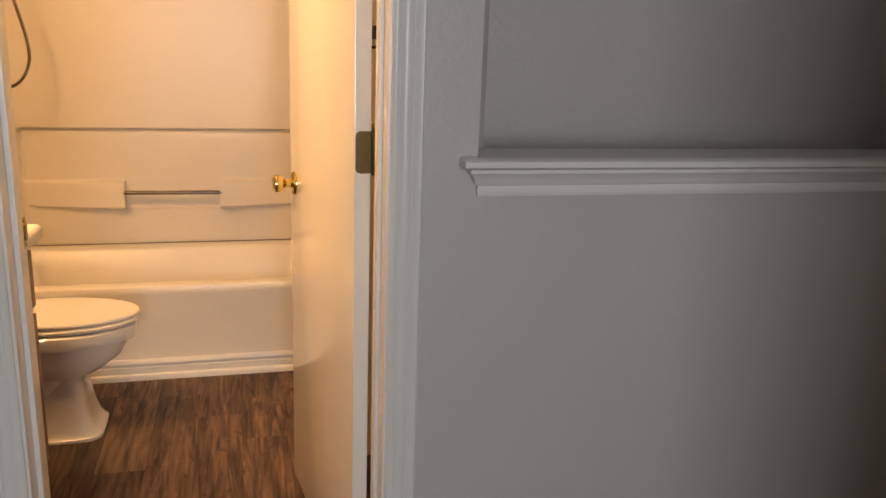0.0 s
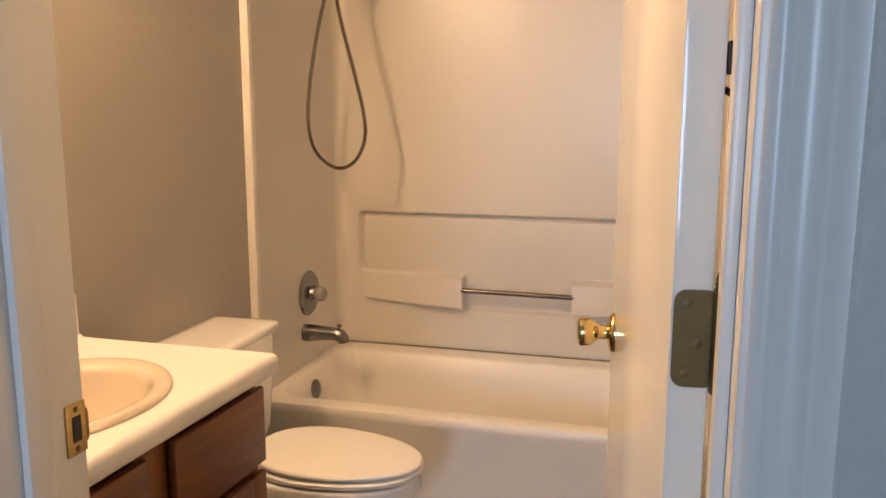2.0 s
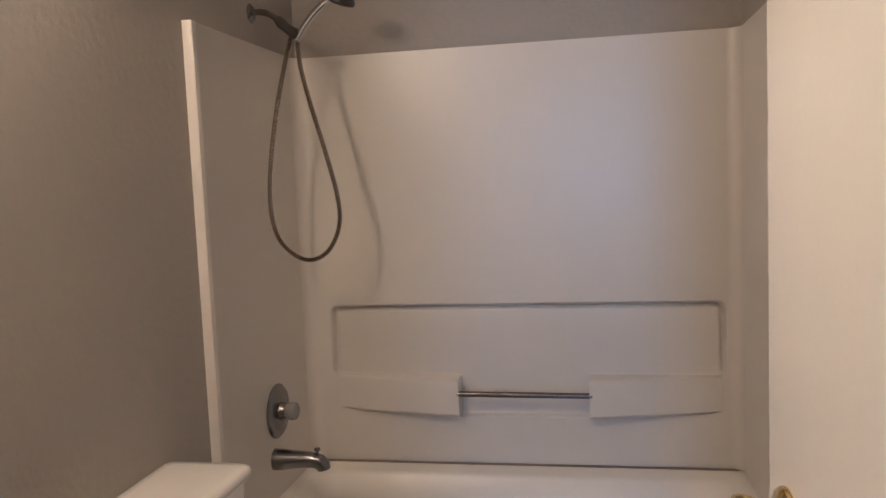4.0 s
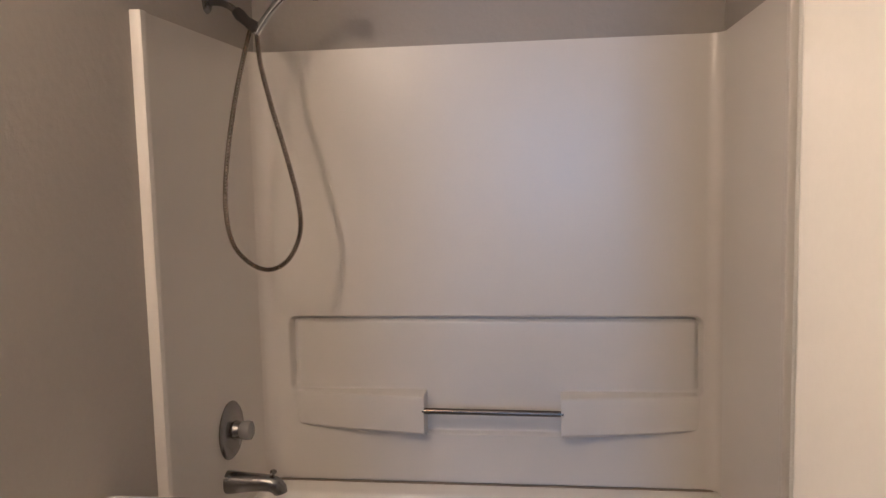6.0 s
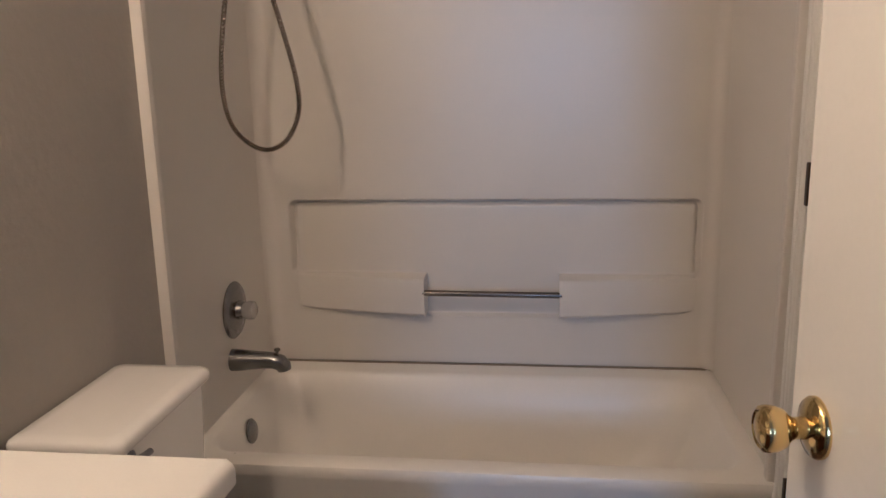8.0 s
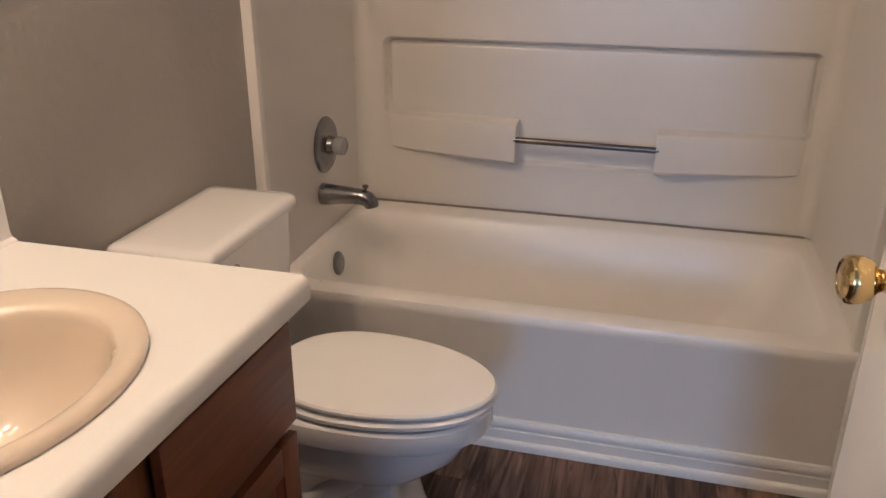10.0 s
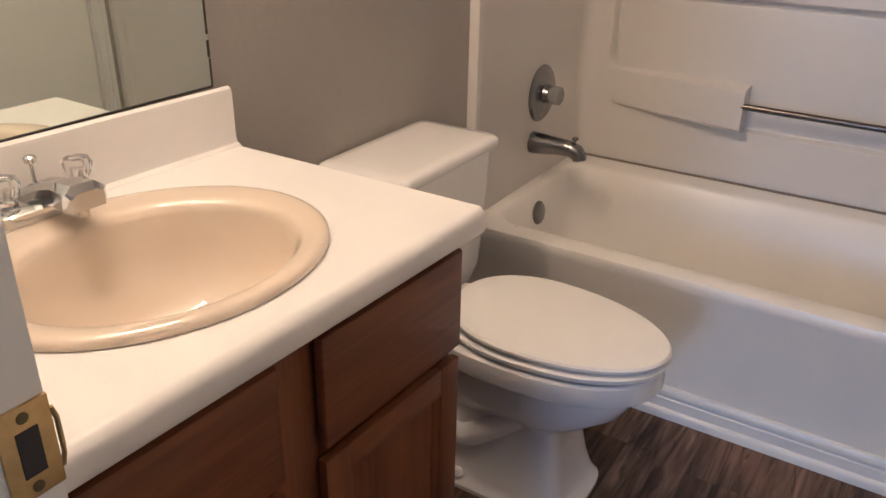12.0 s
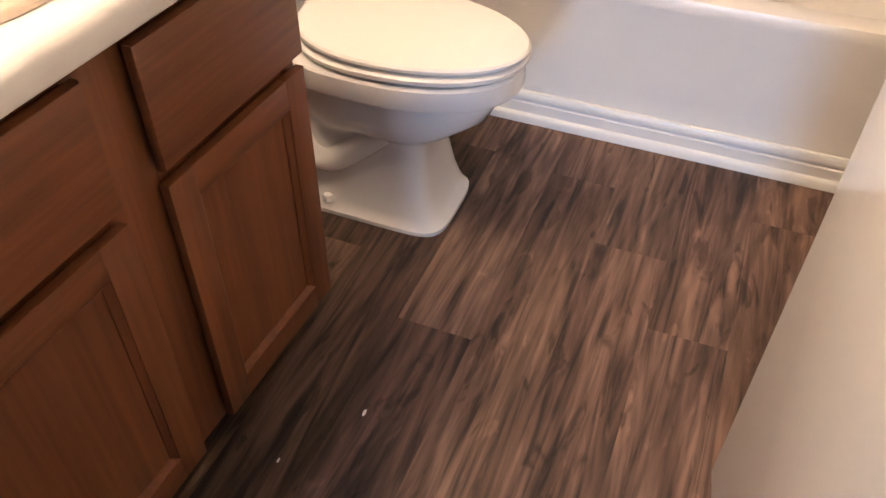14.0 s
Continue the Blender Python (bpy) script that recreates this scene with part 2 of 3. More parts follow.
# ---- plan ----
XL, XR = -0.006, 1.45           # side walls of the bathroom
YD0, YD1 = 0.80, 0.915          # hall face and bathroom face of the door wall
YB = 3.235                      # wall behind the tub
JL, JR, JH = 0.634, 1.318, 2.04  # door opening
HC = 2.40                       # ceiling
NX, NZ = 1.504, 1.108           # opening with a ledge in the hall wall
HX0, HX1, HY0 = -0.7, 3.3, -3.2



def turned(x, y, degrees):
    """A turn about an upright axis at (x, y)."""
    return pose(x, y, 0, 0, 0, degrees) @ pose(-x, -y, 0)


WALL_SKEW = turned(XL, 2.47, -0.8)      # the vanity wall is slightly out of square
VANITY_SKEW = Matrix(((1, 0.038, 0, -0.038 * 1.67), (0, 1, 0, 0), (0, 0, 1, 0), (0, 0, 0, 1)))

# ---- structure ----
floor = part("floor", boxes((HX0 - 0.1, HX1 + 0.1, HY0 - 0.1, YB + 0.1, -0.12, -0.006)), M_SUB)
tagged(floor, "dark brown wood-look vinyl plank floor", "floor", kind="structure")
for nm, bm, mt, lb in (
    ("wall_left", boxes((XL - 0.1, XL, YD1, YB + 0.1, -0.006, HC)), M_WALL, "greige painted wall with light orange-peel texture"),
    ("wall_back", boxes((XL, XR, YB, YB + 0.1, -0.006, HC)), M_WALL, "greige painted wall above the tub surround"),
    ("wall_right", boxes((XR, XR + 0.1, YD1, 1.74, -0.006, HC), (XR, XR + 0.1, 2.425, YB + 0.1, -0.006, HC), (XR, XR + 0.1, 1.74, 2.425, 2.03, HC)), M_WALL, "greige painted wall with a closet doorway"),
    ("wall_door", boxes((HX0, JL - 0.018, YD0, YD1, -0.006, HC), (JR + 0.018, NX, YD0, YD1, -0.006, HC), (NX, HX1, YD0, YD1, -0.006, NZ - 0.02),
                        (JL - 0.018, JR + 0.018, YD0, YD1, JH + 0.018, HC)), M_HALL, "grey painted hall wall with a doorway and a half-height opening"),
    ("wall_alcove", boxes((XR + 0.1, HX1, 1.15, 1.45, -0.006, HC)), M_HALL, "grey-brown painted wall beyond the half wall"),
    ("wall_hall_left", boxes((HX0 - 0.1, HX0, HY0, YD1, -0.006, HC)), M_HALL, "grey painted hall wall"),
    ("wall_hall_right", boxes((HX1, HX1 + 0.1, HY0, 1.45, -0.006, HC)), M_HALL, "grey painted hall wall"),
    ("wall_hall_back", boxes((HX0 - 0.1, 0.55, HY0 - 0.1, HY0, -0.006, HC), (1.45, HX1 + 0.1, HY0 - 0.1, HY0, -0.006, HC),
                             (0.55, 1.45, HY0 - 0.1, HY0, -0.006, 0.9), (0.55, 1.45, HY0 - 0.1, HY0, 2.1, HC)), M_HALL, "grey painted hall wall with a window"),
    # never in view: added so its opening trims the daylight on the hall wall
    ("wall_hall_divider", boxes((HX0, 0.25, -1.15, -1.05, -0.006, HC), (1.68, HX1, -1.15, -1.05, -0.006, HC), (0.25, 1.68, -1.15, -1.05, 2.2, HC)), M_HALL, "unseen grey wall with a wide opening, added to cut the daylight"),
    ("ceiling", boxes((HX0 - 0.1, HX1 + 0.1, HY0 - 0.1, YB + 0.1, HC, HC + 0.1)), M_CEIL, "white textured ceiling"),
):
    piece = tagged(part(nm, bm, mt, smooth=False), lb, nm.split("_")[0], kind="structure")
    if nm == "wall_left":
        piece.matrix_world = WALL_SKEW

# hall window, behind the walk
window = thing("window_1", "white framed hall window letting in daylight", "window", kind="structure")
part("window_frame", boxes((0.55, 1.45, HY0 - 0.07, HY0 - 0.02, 0.9, 0.95), (0.55, 1.45, HY0 - 0.07, HY0 - 0.02, 2.05, 2.1), (0.55, 0.6, HY0 - 0.07, HY0 - 0.02, 0.95, 2.05),
                           (1.4, 1.45, HY0 - 0.07, HY0 - 0.02, 0.95, 2.05), (0.6, 1.4, HY0 - 0.065, HY0 - 0.025, 1.48, 1.52)), M_TRIM, window, smooth=False)
for z0, z1 in ((0.95, 1.48), (1.52, 2.05)):
    pane = part("pane", boxes((0.6, 1.4, HY0 - 0.05, HY0 - 0.046, z0, z1)), M_GLASS, window, smooth=False)
    pane.visible_shadow = False

# door frame: jambs, stops, casings
CASING = [(0, 0), (0, 0.008), (0.006, 0.012), (0.012, 0.0125), (0.016, 0.010), (0.022, 0.0145), (0.030, 0.016), (0.038, 0.0145), (0.043, 0.011), (0.048, 0.0165), (0.060, 0.019), (0.064, 0.016), (0.064, 0)]
door_frame = thing("door_frame", "white painted door frame with fluted casing", "door frame", kind="structure")


def jamb(x0, x1, y1):
    return part("jamb", boxes((x0, x1, YD0 - 0.002, y1, 0, JH), bevel=0.002), M_TRIM, door_frame)


jamb_left = jamb(JL - 0.017, JL, YD1 + 0.021)
jamb(JR, JR + 0.017, YD1 + 0.002)
part("head_jamb", boxes((JL, JR, YD0 - 0.002, YD1 + 0.002, JH - 0.0, JH + 0.017), bevel=0.002), M_TRIM, door_frame)
part("door_stop", boxes((JL, JL + 0.011, YD0 + 0.04, YD1 - 0.04, 0, JH), bevel=0.003), M_TRIM, door_frame)
part("door_stop", boxes((JR - 0.011, JR, YD0 + 0.04, YD1 - 0.04, 0, JH), bevel=0.003), M_TRIM, door_frame)
part("door_stop", boxes((JL + 0.011, JR - 0.011, YD0 + 0.04, YD1 - 0.04, JH - 0.011, JH), bevel=0.003), M_TRIM, door_frame)
for side, base, face in ((-1, YD0, -1), (-1, YD1, 1), (1, YD0, -1), (1, YD1, 1)):
    x = JL - (0.0175 if face > 0 else 0.006) if side < 0 else JR + 0.006
    part("casing", extrude_profile([(x + side * u, base + face * v) for u, v in CASING], "z", 0, JH + 0.06), M_TRIM, door_frame)
for base, face in ((YD0, -1), (YD1, 1)):
    part("casing", extrude_profile([(base + face * v, JH + 0.006 + u) for u, v in CASING], "x", JL - 0.006, JR + 0.006), M_TRIM, door_frame)
strike = part("strike_plate", boxes((JL - 0.001, JL + 0.0022, 0.905, 0.936, 0.936, 0.996), bevel=0.0008), M_BRASS_WORN, door_frame, "worn brass strike plate")
strike.parent = jamb_left
# no opening is cut: a dark slab on the plate paints the hole's shade
part("latch_hole_shade", boxes((JL + 0.0015, JL + 0.0030, 0.914, 0.927, 0.951, 0.981)), M_DARK, jamb_left)
part("strike_lip", tube([(JL + 0.0012, 0.9365, 0.946), (JL + 0.0016, 0.9385, 0.954), (JL + 0.0016, 0.9385, 0.978), (JL + 0.0012, 0.9365, 0.986)], 0.0016, 10), M_BRASS_WORN, jamb_left)
for z in (0.943, 0.989):
    part("screw", lathe([(0.0035, 0), (0.0035, 0.0006), (0.002, 0.001)], pose(JL + 0.0022, 0.92, z, 0, 90, 0), 12), M_BRONZE, jamb_left)

# ledge of the half-height opening in the hall wall
LEDGE = [(0.93, 0), (YD0 - 0.042, 0), (YD0 - 0.052, 0.006), (YD0 - 0.052, 0.017), (YD0 - 0.045, 0.022), (0.93, 0.022)]
UNDER = [(YD0, 0), (YD0 - 0.012, 0), (YD0 - 0.016, 0.010), (YD0 - 0.014, 0.022), (YD0 - 0.022, 0.028), (YD0 - 0.026, 0.042), (YD0 - 0.036, 0.050), (YD0 - 0.036, 0.058), (YD0, 0.058)]
ledge = thing("window_ledge", "white painted ledge with stepped moulding on the half wall", "ledge", kind="structure")


def mitred(profile, z):
    """A moulding along the wall whose end returns to the wall with a mitre."""
    x = NX + 0.012
    wall_ring = [(x - (YD0 - u), YD0, z + v) for u, v in profile]
    turn_ring = [(x - (YD0 - u), u, z + v) for u, v in profile]
    return loft([wall_ring, turn_ring, [(HX1, u, z + v) for u, v in profile]])


part("ledge_board", mitred([(min(u, YD0), v) for u, v in LEDGE], NZ), M_TRIM, ledge)
part("ledge_moulding", mitred(UNDER, NZ - 0.058), M_TRIM, ledge)
part("ledge_shelf", boxes((NX, HX1, YD0 + 0.0005, 0.93, NZ, NZ + 0.0215)), M_TRIM, ledge, smooth=False)


# ---- bathroom door, standing open ----
DOOR_ANGLE = 83.0
door = thing("door_1", "white flat hollow-core door standing open with brass knob", "door", kind="structure")
# built closed along +x from the hinge side, then turned about the hinge
DW, DT, DH0, DH1 = 0.695, 0.035, 0.012, 2.03
leaf = part("door_leaf", boxes((-DW, -0.003, -DT, 0, DH0, DH1), bevel=0.0025), M_DOOR, door)
for sgn, y0 in ((-1, -DT), (1, 0.0)):
    mk = pose(-DW + 0.062, y0, 0.953, -90 if sgn > 0 else 90, 0, 0)
    part("door_rose", lathe([(0.0, 0), (0.033, 0.0), (0.033, 0.004), (0.030, 0.008), (0.020, 0.011), (0.013, 0.013)], mk, 32), M_BRASS, door, "polished brass rose")
    part("door_knob", lathe([(0.012, 0.012), (0.0115, 0.024), (0.014, 0.030), (0.021, 0.036), (0.0242, 0.045), (0.025, 0.053), (0.0238, 0.058), (0.020, 0.0605), (0.018, 0.059), (0.012, 0.0615), (0.0, 0.062)], mk, 32), M_BRASS, door, "polished brass knob")
for z in (0.19, 1.122, 1.84):
    face = rounded_rect(-DT + 0.002, 0.006, z - 0.044, z + 0.044, 0.011, 0, 6)
    h = part("hinge", loft([[(x, a, b) for a, b, _ in face] for x in (-0.0032, -0.0006)]), M_BRONZE, door, "aged bronze hinge leaf")
    part("hinge_pin", lathe([(0.0045, -0.048), (0.006, -0.046), (0.006, 0.046), (0.0045, 0.048)], pose(0.003, 0.005, z), 14), M_BRONZE, h)
    part("pin_tip", lathe([(0.0, 0.0485), (0.0046, 0.0485), (0.0066, 0.052), (0.0066, 0.057), (0.004, 0.061), (0.0, 0.062)], pose(0.003, 0.005, z), 14), M_BRASS, h, "bright brass pin tip")
    for dz in (-0.032, -0.004, 0.032):
        part("screw", lathe([(0.004, 0), (0.004, 0.0006), (0.002, 0.001)], pose(-0.0008, -DT / 2 + (0.006 if dz == -0.004 else -0.004), z + dz, 0, 90, 0), 12), M_BRONZE, h)
part("latch_plate", boxes((-DW - 0.0012, -DW + 0.001, -DT + 0.006, -0.006, 0.925, 0.981)), M_BRASS, door)
door.matrix_world = pose(1.307, 0.916, 0, 0, 0, -DOOR_ANGLE)

hook = thing("wall_hook", "small dark metal hook on the door casing", "hook")
part("hook_plate", boxes((1.308, 1.340, 0.9345, 0.946, 1.350, 1.378), bevel=0.002), M_BRONZE_DARK, hook)
part("hook_prong", tube(spline([(1.322, 0.940, 1.338), (1.316, 0.955, 1.334), (1.310, 0.968, 1.338)], 5), 0.003, 10), M_BRONZE_DARK, hook)
part("hook_back", boxes((1.322, 1.336, 0.934, 0.942, 1.330, 1.352)), M_BRONZE_DARK, hook, smooth=False)

# ---- closet door in the right wall ----
closet = thing("door_2", "white closet door closed in its casing", "door", kind="structure")
part("door_leaf", boxes((XR + 0.012, XR + 0.047, 1.76, 2.408, 0.012, 2.01), bevel=0.002), M_DOOR, closet)
part("jamb", boxes((XR + 0.001, XR + 0.099, 2.411, 2.425, 0, 2.03)), M_TRIM, closet, smooth=False)
part("jamb", boxes((XR + 0.001, XR + 0.099, 1.741, 1.757, 0, 2.03)), M_TRIM, closet, smooth=False)
part("casing", extrude_profile([(XR - v, 2.420 + u * 0.6) for u, v in CASING], "z", 0, 2.08), M_TRIM, closet)
part("casing", extrude_profile([(XR - v, 1.751 - u) for u, v in CASING], "z", 0, 2.08), M_TRIM, closet)
part("casing", extrude_profile([(XR - v, 2.02 + u) for u, v in CASING], "y", 1.751, 2.420), M_TRIM, closet)
for z in (0.39, 1.085, 1.80):
    part("hinge", boxes((XR - 0.013, XR + 0.011, 2.402, 2.4185, z - 0.044, z + 0.044), bevel=0.002), M_BRONZE_DARK, closet, "dark bronze hinge")

# ---- tub ----
TX0, TX1, TY0, TY1, TZ = XL + 0.008, XR - 0.004, 2.47, 3.190, 0.388
tub = thing("bathtub", "off-white built-in bathtub with a flat apron", "bathtub")
R = rounded_rect
rings = [R(TX0, TX1, TY0 + 0.006, TY1, 0.004, 0.02), R(TX0, TX1, TY0 + 0.004, TY1, 0.004, 0.345), R(TX0, TX1, TY0, TY1, 0.006, 0.355), R(TX0, TX1, TY0, TY1, 0.006, TZ - 0.010),
         R(TX0 + 0.003, TX1 - 0.003, TY0 + 0.003, TY1, 0.008, TZ - 0.003), R(TX0 + 0.01, TX1 - 0.01, TY0 + 0.010, TY1, 0.012, TZ)]
inner = ((0.046, 1.395, 2.532, 3.115, 0.07, TZ), (0.050, 1.390, 2.538, 3.108, 0.072, TZ - 0.003), (0.056, 1.383, 2.544, 3.100, 0.075, TZ - 0.012), (0.075, 1.355, 2.556, 3.075, 0.09, 0.30),
         (0.098, 1.30, 2.575, 3.05, 0.11, 0.17), (0.125, 1.24, 2.60, 3.02, 0.12, 0.10), (0.17, 1.18, 2.64, 2.98, 0.12, 0.08))
rings += [R(*i) for i in inner]
part("tub_shell", loft(rings), M_TUB, tub)
ov = pose(0.0725, 2.796, 0.318, 0, 82, 0)
part("overflow_plate", lathe([(0.0, 0.0), (0.036, 0.0), (0.036, 0.004), (0.030, 0.009), (0.010, 0.012), (0.0, 0.012)], ov, 32), M_STEEL, tub, "brushed metal overflow plate")
part("drain", lathe([(0.0, 0), (0.03, 0.0), (0.03, 0.003), (0.018, 0.005), (0, 0.002)], pose(0.27, 2.81, 0.081), 24), M_CHROME, tub)
BASE = [(0, 0), (-0.020, 0), (-0.020, 0.018), (-0.016, 0.024), (-0.010, 0.026), (-0.010, 0.052), (-0.006, 0.055), (-0.006, 0.061), (-0.012, 0.065), (-0.012, 0.078), (-0.007, 0.085), (0, 0.086)]
trim = part("trim_tub", extrude_profile([(TY0 + 0.003 + u, v) for u, v in BASE], "x", XL + 0.002, XR - 0.004), M_TRIM)
tagged(trim, "white moulded trim along the foot of the tub", "trim", kind="structure")
end_trim = part("trim_tub_end", extrude_profile([(XR - 0.002, TY0 + 0.004), (XR - 0.018, TY0 + 0.004), (XR - 0.016, TY0 - 0.006), (XR - 0.009, TY0 - 0.011), (XR - 0.002, TY0 - 0.012)], "z", 0.087, 0.372), M_TRIM)
tagged(end_trim, "white upright trim where the tub meets the wall", "trim", kind="structure")

# ---- tub surround ----
SX0, SX1, SY, SZ0, SZ1 = 0.012, 1.440, 3.2, TZ + 0.003, 1.768
surround = thing("tub_surround", "glossy off-white moulded tub surround with soap ledges", "tub surround")


def back_face(x, z):
    """Depth of the moulded back panel: coved corners and a shallow recess that steps down between the soap ledges."""
    y = SY
    r = 0.045
    for d in (x - SX0, SX1 - x):
        if d < r:
            y -= r - math.sqrt(max(r * r - (r - d) ** 2, 0.0))
    sd = 1.0
    for x0, x1, z0, z1 in ((0.098, 1.387, 0.684, 0.927), (0.49, 1.01, 0.554, 0.90)):
        cr = 0.024
        qx, qz = abs(x - (x0 + x1) / 2) - (x1 - x0) / 2 + cr, abs(z - (z0 + z1) / 2) - (z1 - z0) / 2 + cr
        sd = min(sd, math.hypot(max(qx, 0), max(qz, 0)) + min(max(qx, qz), 0) - cr)
    t = min(max(0.5 - sd / 0.013, 0), 1)
    y += 0.018 * t * t * (3 - 2 * t) + 0.013 * math.exp(-((sd + 0.007) / 0.007) ** 2) * min(max((z - 0.69) / 0.06, 0.0), 1.0)
    return y


def steps(marks, coarse):
    out = []
    for (a, fa), (b, fb) in zip(marks, marks[1:]):
        k = max(1, round((b - a) / (fa or coarse)))
        out += [a + (b - a) * i / k for i in range(k)]
    return out + [marks[-1][0]]


bm = bmesh.new()
gx = steps([(SX0, 0.004), (SX0 + 0.05, 0.012), (0.083, 0.0018), (0.13, 0.04), (0.475, 0.003), (0.535, 0.05), (0.965, 0.003), (1.025, 0.04), (1.36, 0.0018), (1.395, 0.003), (SX1, 0.0)], 0.05)
gz = steps([(SZ0, 0.03), (0.538, 0.002), (0.577, 0.03), (0.665, 0.002), (0.705, 0.03), (0.905, 0.0018), (0.945, 0.05), (SZ1, 0)], 0.05)
grid = [[bm.verts.new((x, back_face(x, z), z)) for x in gx] for z in gz]
for a, b in zip(grid, grid[1:]):
    for i in range(len(gx) - 1):
        bm.faces.new((a[i], a[i + 1], b[i + 1], b[i]))
top = [bm.verts.new((x, YB - 0.001, SZ1 + 0.004)) for x in gx]
for i in range(len(gx) - 1):
    bm.faces.new((grid[-1][i], grid[-1][i + 1], top[i + 1], top[i]))
back_panel = part("back_panel", bm, M_FIBRE, surround)
part("joint_line", boxes((SX0 + 0.02, SX1 - 0.02, TY1 - 0.004, 3.196, TZ - 0.001, TZ + 0.0024)), M_GROOVE, surround, smooth=False)


def side_panel(x0, x1, sg):
    prof = [(x0, 2.484), (x0 + sg * 0.020, 2.484), (x0 + sg * 0.0255, 2.487), (x0 + sg * 0.0265, 2.50), (x0 + sg * 0.0255, 2.514), (x0 + sg * 0.022, 2.520), (x1, 2.527), (x1, 3.19), (x0, 3.19)]
    return extrude_profile(prof, "z", TZ - 0.005, SZ1)


part("side_panel", side_panel(XL + 0.0005, SX0 + 0.0005, 1), M_FIBRE, surround)
part("side_panel", side_panel(XR - 0.0005, SX1 - 0.0005, -1), M_FIBRE, surround)


def soap_ledge(xo, xi):
    """A ledge that swells out of the panel from its outer end to its inner end."""
    def ring(x, k):
        d, zt, zb = -0.002 + 0.062 * k, 0.687, 0.567 - 0.008 * k
        y = SY + 0.027
        f = SY - d
        return [(x, y, zt + 0.004), (x, f + 0.014, zt + 0.002), (x, f + 0.004, zt - 0.003), (x, f, zt - 0.012), (x, f + 0.002, zb + 0.012), (x, f + 0.010, zb + 0.003), (x, f + 0.02, zb), (x, y, zb - 0.002)]
    ks = [i / 14 for i in range(15)]
    rings = [ring(xo + (xi - xo) * k, k ** 0.8) for k in ks]
    return loft(rings)


part("soap_ledge", soap_ledge(0.100, 0.538), M_FIBRE, surround)
part("soap_ledge", soap_ledge(1.392, 0.962), M_FIBRE, surround)
part("grab_bar", tube([(0.532, 3.150, 0.640), (0.97, 3.150, 0.637)], 0.0095, 16), M_GUN, surround, "brushed nickel grab bar")

# ---- tub fittings ----
valve = thing("shower_valve", "brushed nickel round shower valve with clear handle", "shower valve")
vm = pose(SX0 + 0.001, 2.886, 0.656, 0, 90, 0)
part("escutcheon", lathe([(0.0, 0), (0.084, 0.0), (0.084, 0.003), (0.076, 0.010), (0.05, 0.013), (0.028, 0.015), (0.024, 0.030), (0, 0.030)], vm, 48), M_STEEL, valve)
part("handle", lathe([(0.0, 0.028), (0.020, 0.028), (0.026, 0.036), (0.029, 0.05), (0.027, 0.062), (0.018, 0.067), (0, 0.067)], vm, 10), M_FROST, valve, "clear acrylic handle")
part("handle_core", lathe([(0.0, 0.029), (0.009, 0.029), (0.009, 0.0555), (0, 0.0555)], vm, 16), M_STEEL, valve)
spout = thing("tub_spout", "brushed nickel tub spout with diverter knob", "tub spout")
sp = [(SX0 + 0.001, 2.847, 0.516), (0.03, 2.847, 0.516), (0.07, 2.847, 0.517), (0.11, 2.847, 0.518), (0.138, 2.847, 0.517), (0.156, 2.847, 0.511), (0.166, 2.847, 0.500), (0.168, 2.847, 0.489)]
part("spout_body", tube(sp, 0.03, 20, radii=[0.033, 0.0325, 0.028, 0.025, 0.024, 0.024, 0.022, 0.020]), M_STEEL, spout)
part("diverter", lathe([(0.0035, 0), (0.0035, 0.016), (0.009, 0.019), (0.0095, 0.024), (0.006, 0.027), (0, 0.027)], pose(0.15, 2.847, 0.528), 16), M_STEEL, spout)

shower = thing("hand_shower", "chrome hand shower on its arm with a hanging metal hose", "shower")
part("arm_flange", lathe([(0.0, 0), (0.030, 0.0), (0.030, 0.004), (0.022, 0.012), (0.010, 0.016), (0, 0.016)], pose(XL + 0.001, 2.90, 1.862, 0, 90, 0), 28), M_STEEL, shower)
part("shower_arm", tube(spline([(XL + 0.004, 2.90, 1.862), (0.03, 2.90, 1.864), (0.065, 2.895, 1.852), (0.095, 2.89, 1.828)], 6), 0.0095, 14), M_STEEL, shower)
part("holder", tube([(0.088, 2.891, 1.836), (0.10, 2.889, 1.823), (0.118, 2.886, 1.806), (0.142, 2.883, 1.788), (0.156, 2.88, 1.780)], 0.016, 14, radii=[0.014, 0.017, 0.014, 0.018, 0.015]), M_DARK, shower, "dark swivel bracket")
part("wand", tube(spline([(0.146, 2.88, 1.77), (0.168, 2.878, 1.80), (0.196, 2.876, 1.832), (0.23, 2.873, 1.862), (0.262, 2.871, 1.880)], 6), 0.011, 14), M_CHROME, shower)
part("spray_head", lathe([(0.0, 0.022), (0.016, 0.020), (0.036, 0.008), (0.043, -0.006), (0.042, -0.014), (0.034, -0.018), (0, -0.016)], pose(0.292, 2.868, 1.878, 12, 24, 0), 32), M_DARK, shower, "dark oval spray face")
hose_line = spline([(0.128, 2.884, 1.782), (0.112, 2.876, 1.72), (0.084, 2.866, 1.60), (0.056, 2.858, 1.44), (0.044, 2.856, 1.30), (0.058, 2.862, 1.20), (0.10, 2.876, 1.142), (0.152, 2.887, 1.122),
                    (0.206, 2.892, 1.150), (0.242, 2.892, 1.222), (0.242, 2.890, 1.31), (0.214, 2.886, 1.44), (0.178, 2.882, 1.58), (0.154, 2.880, 1.69), (0.148, 2.880, 1.775)], 60)[::2]
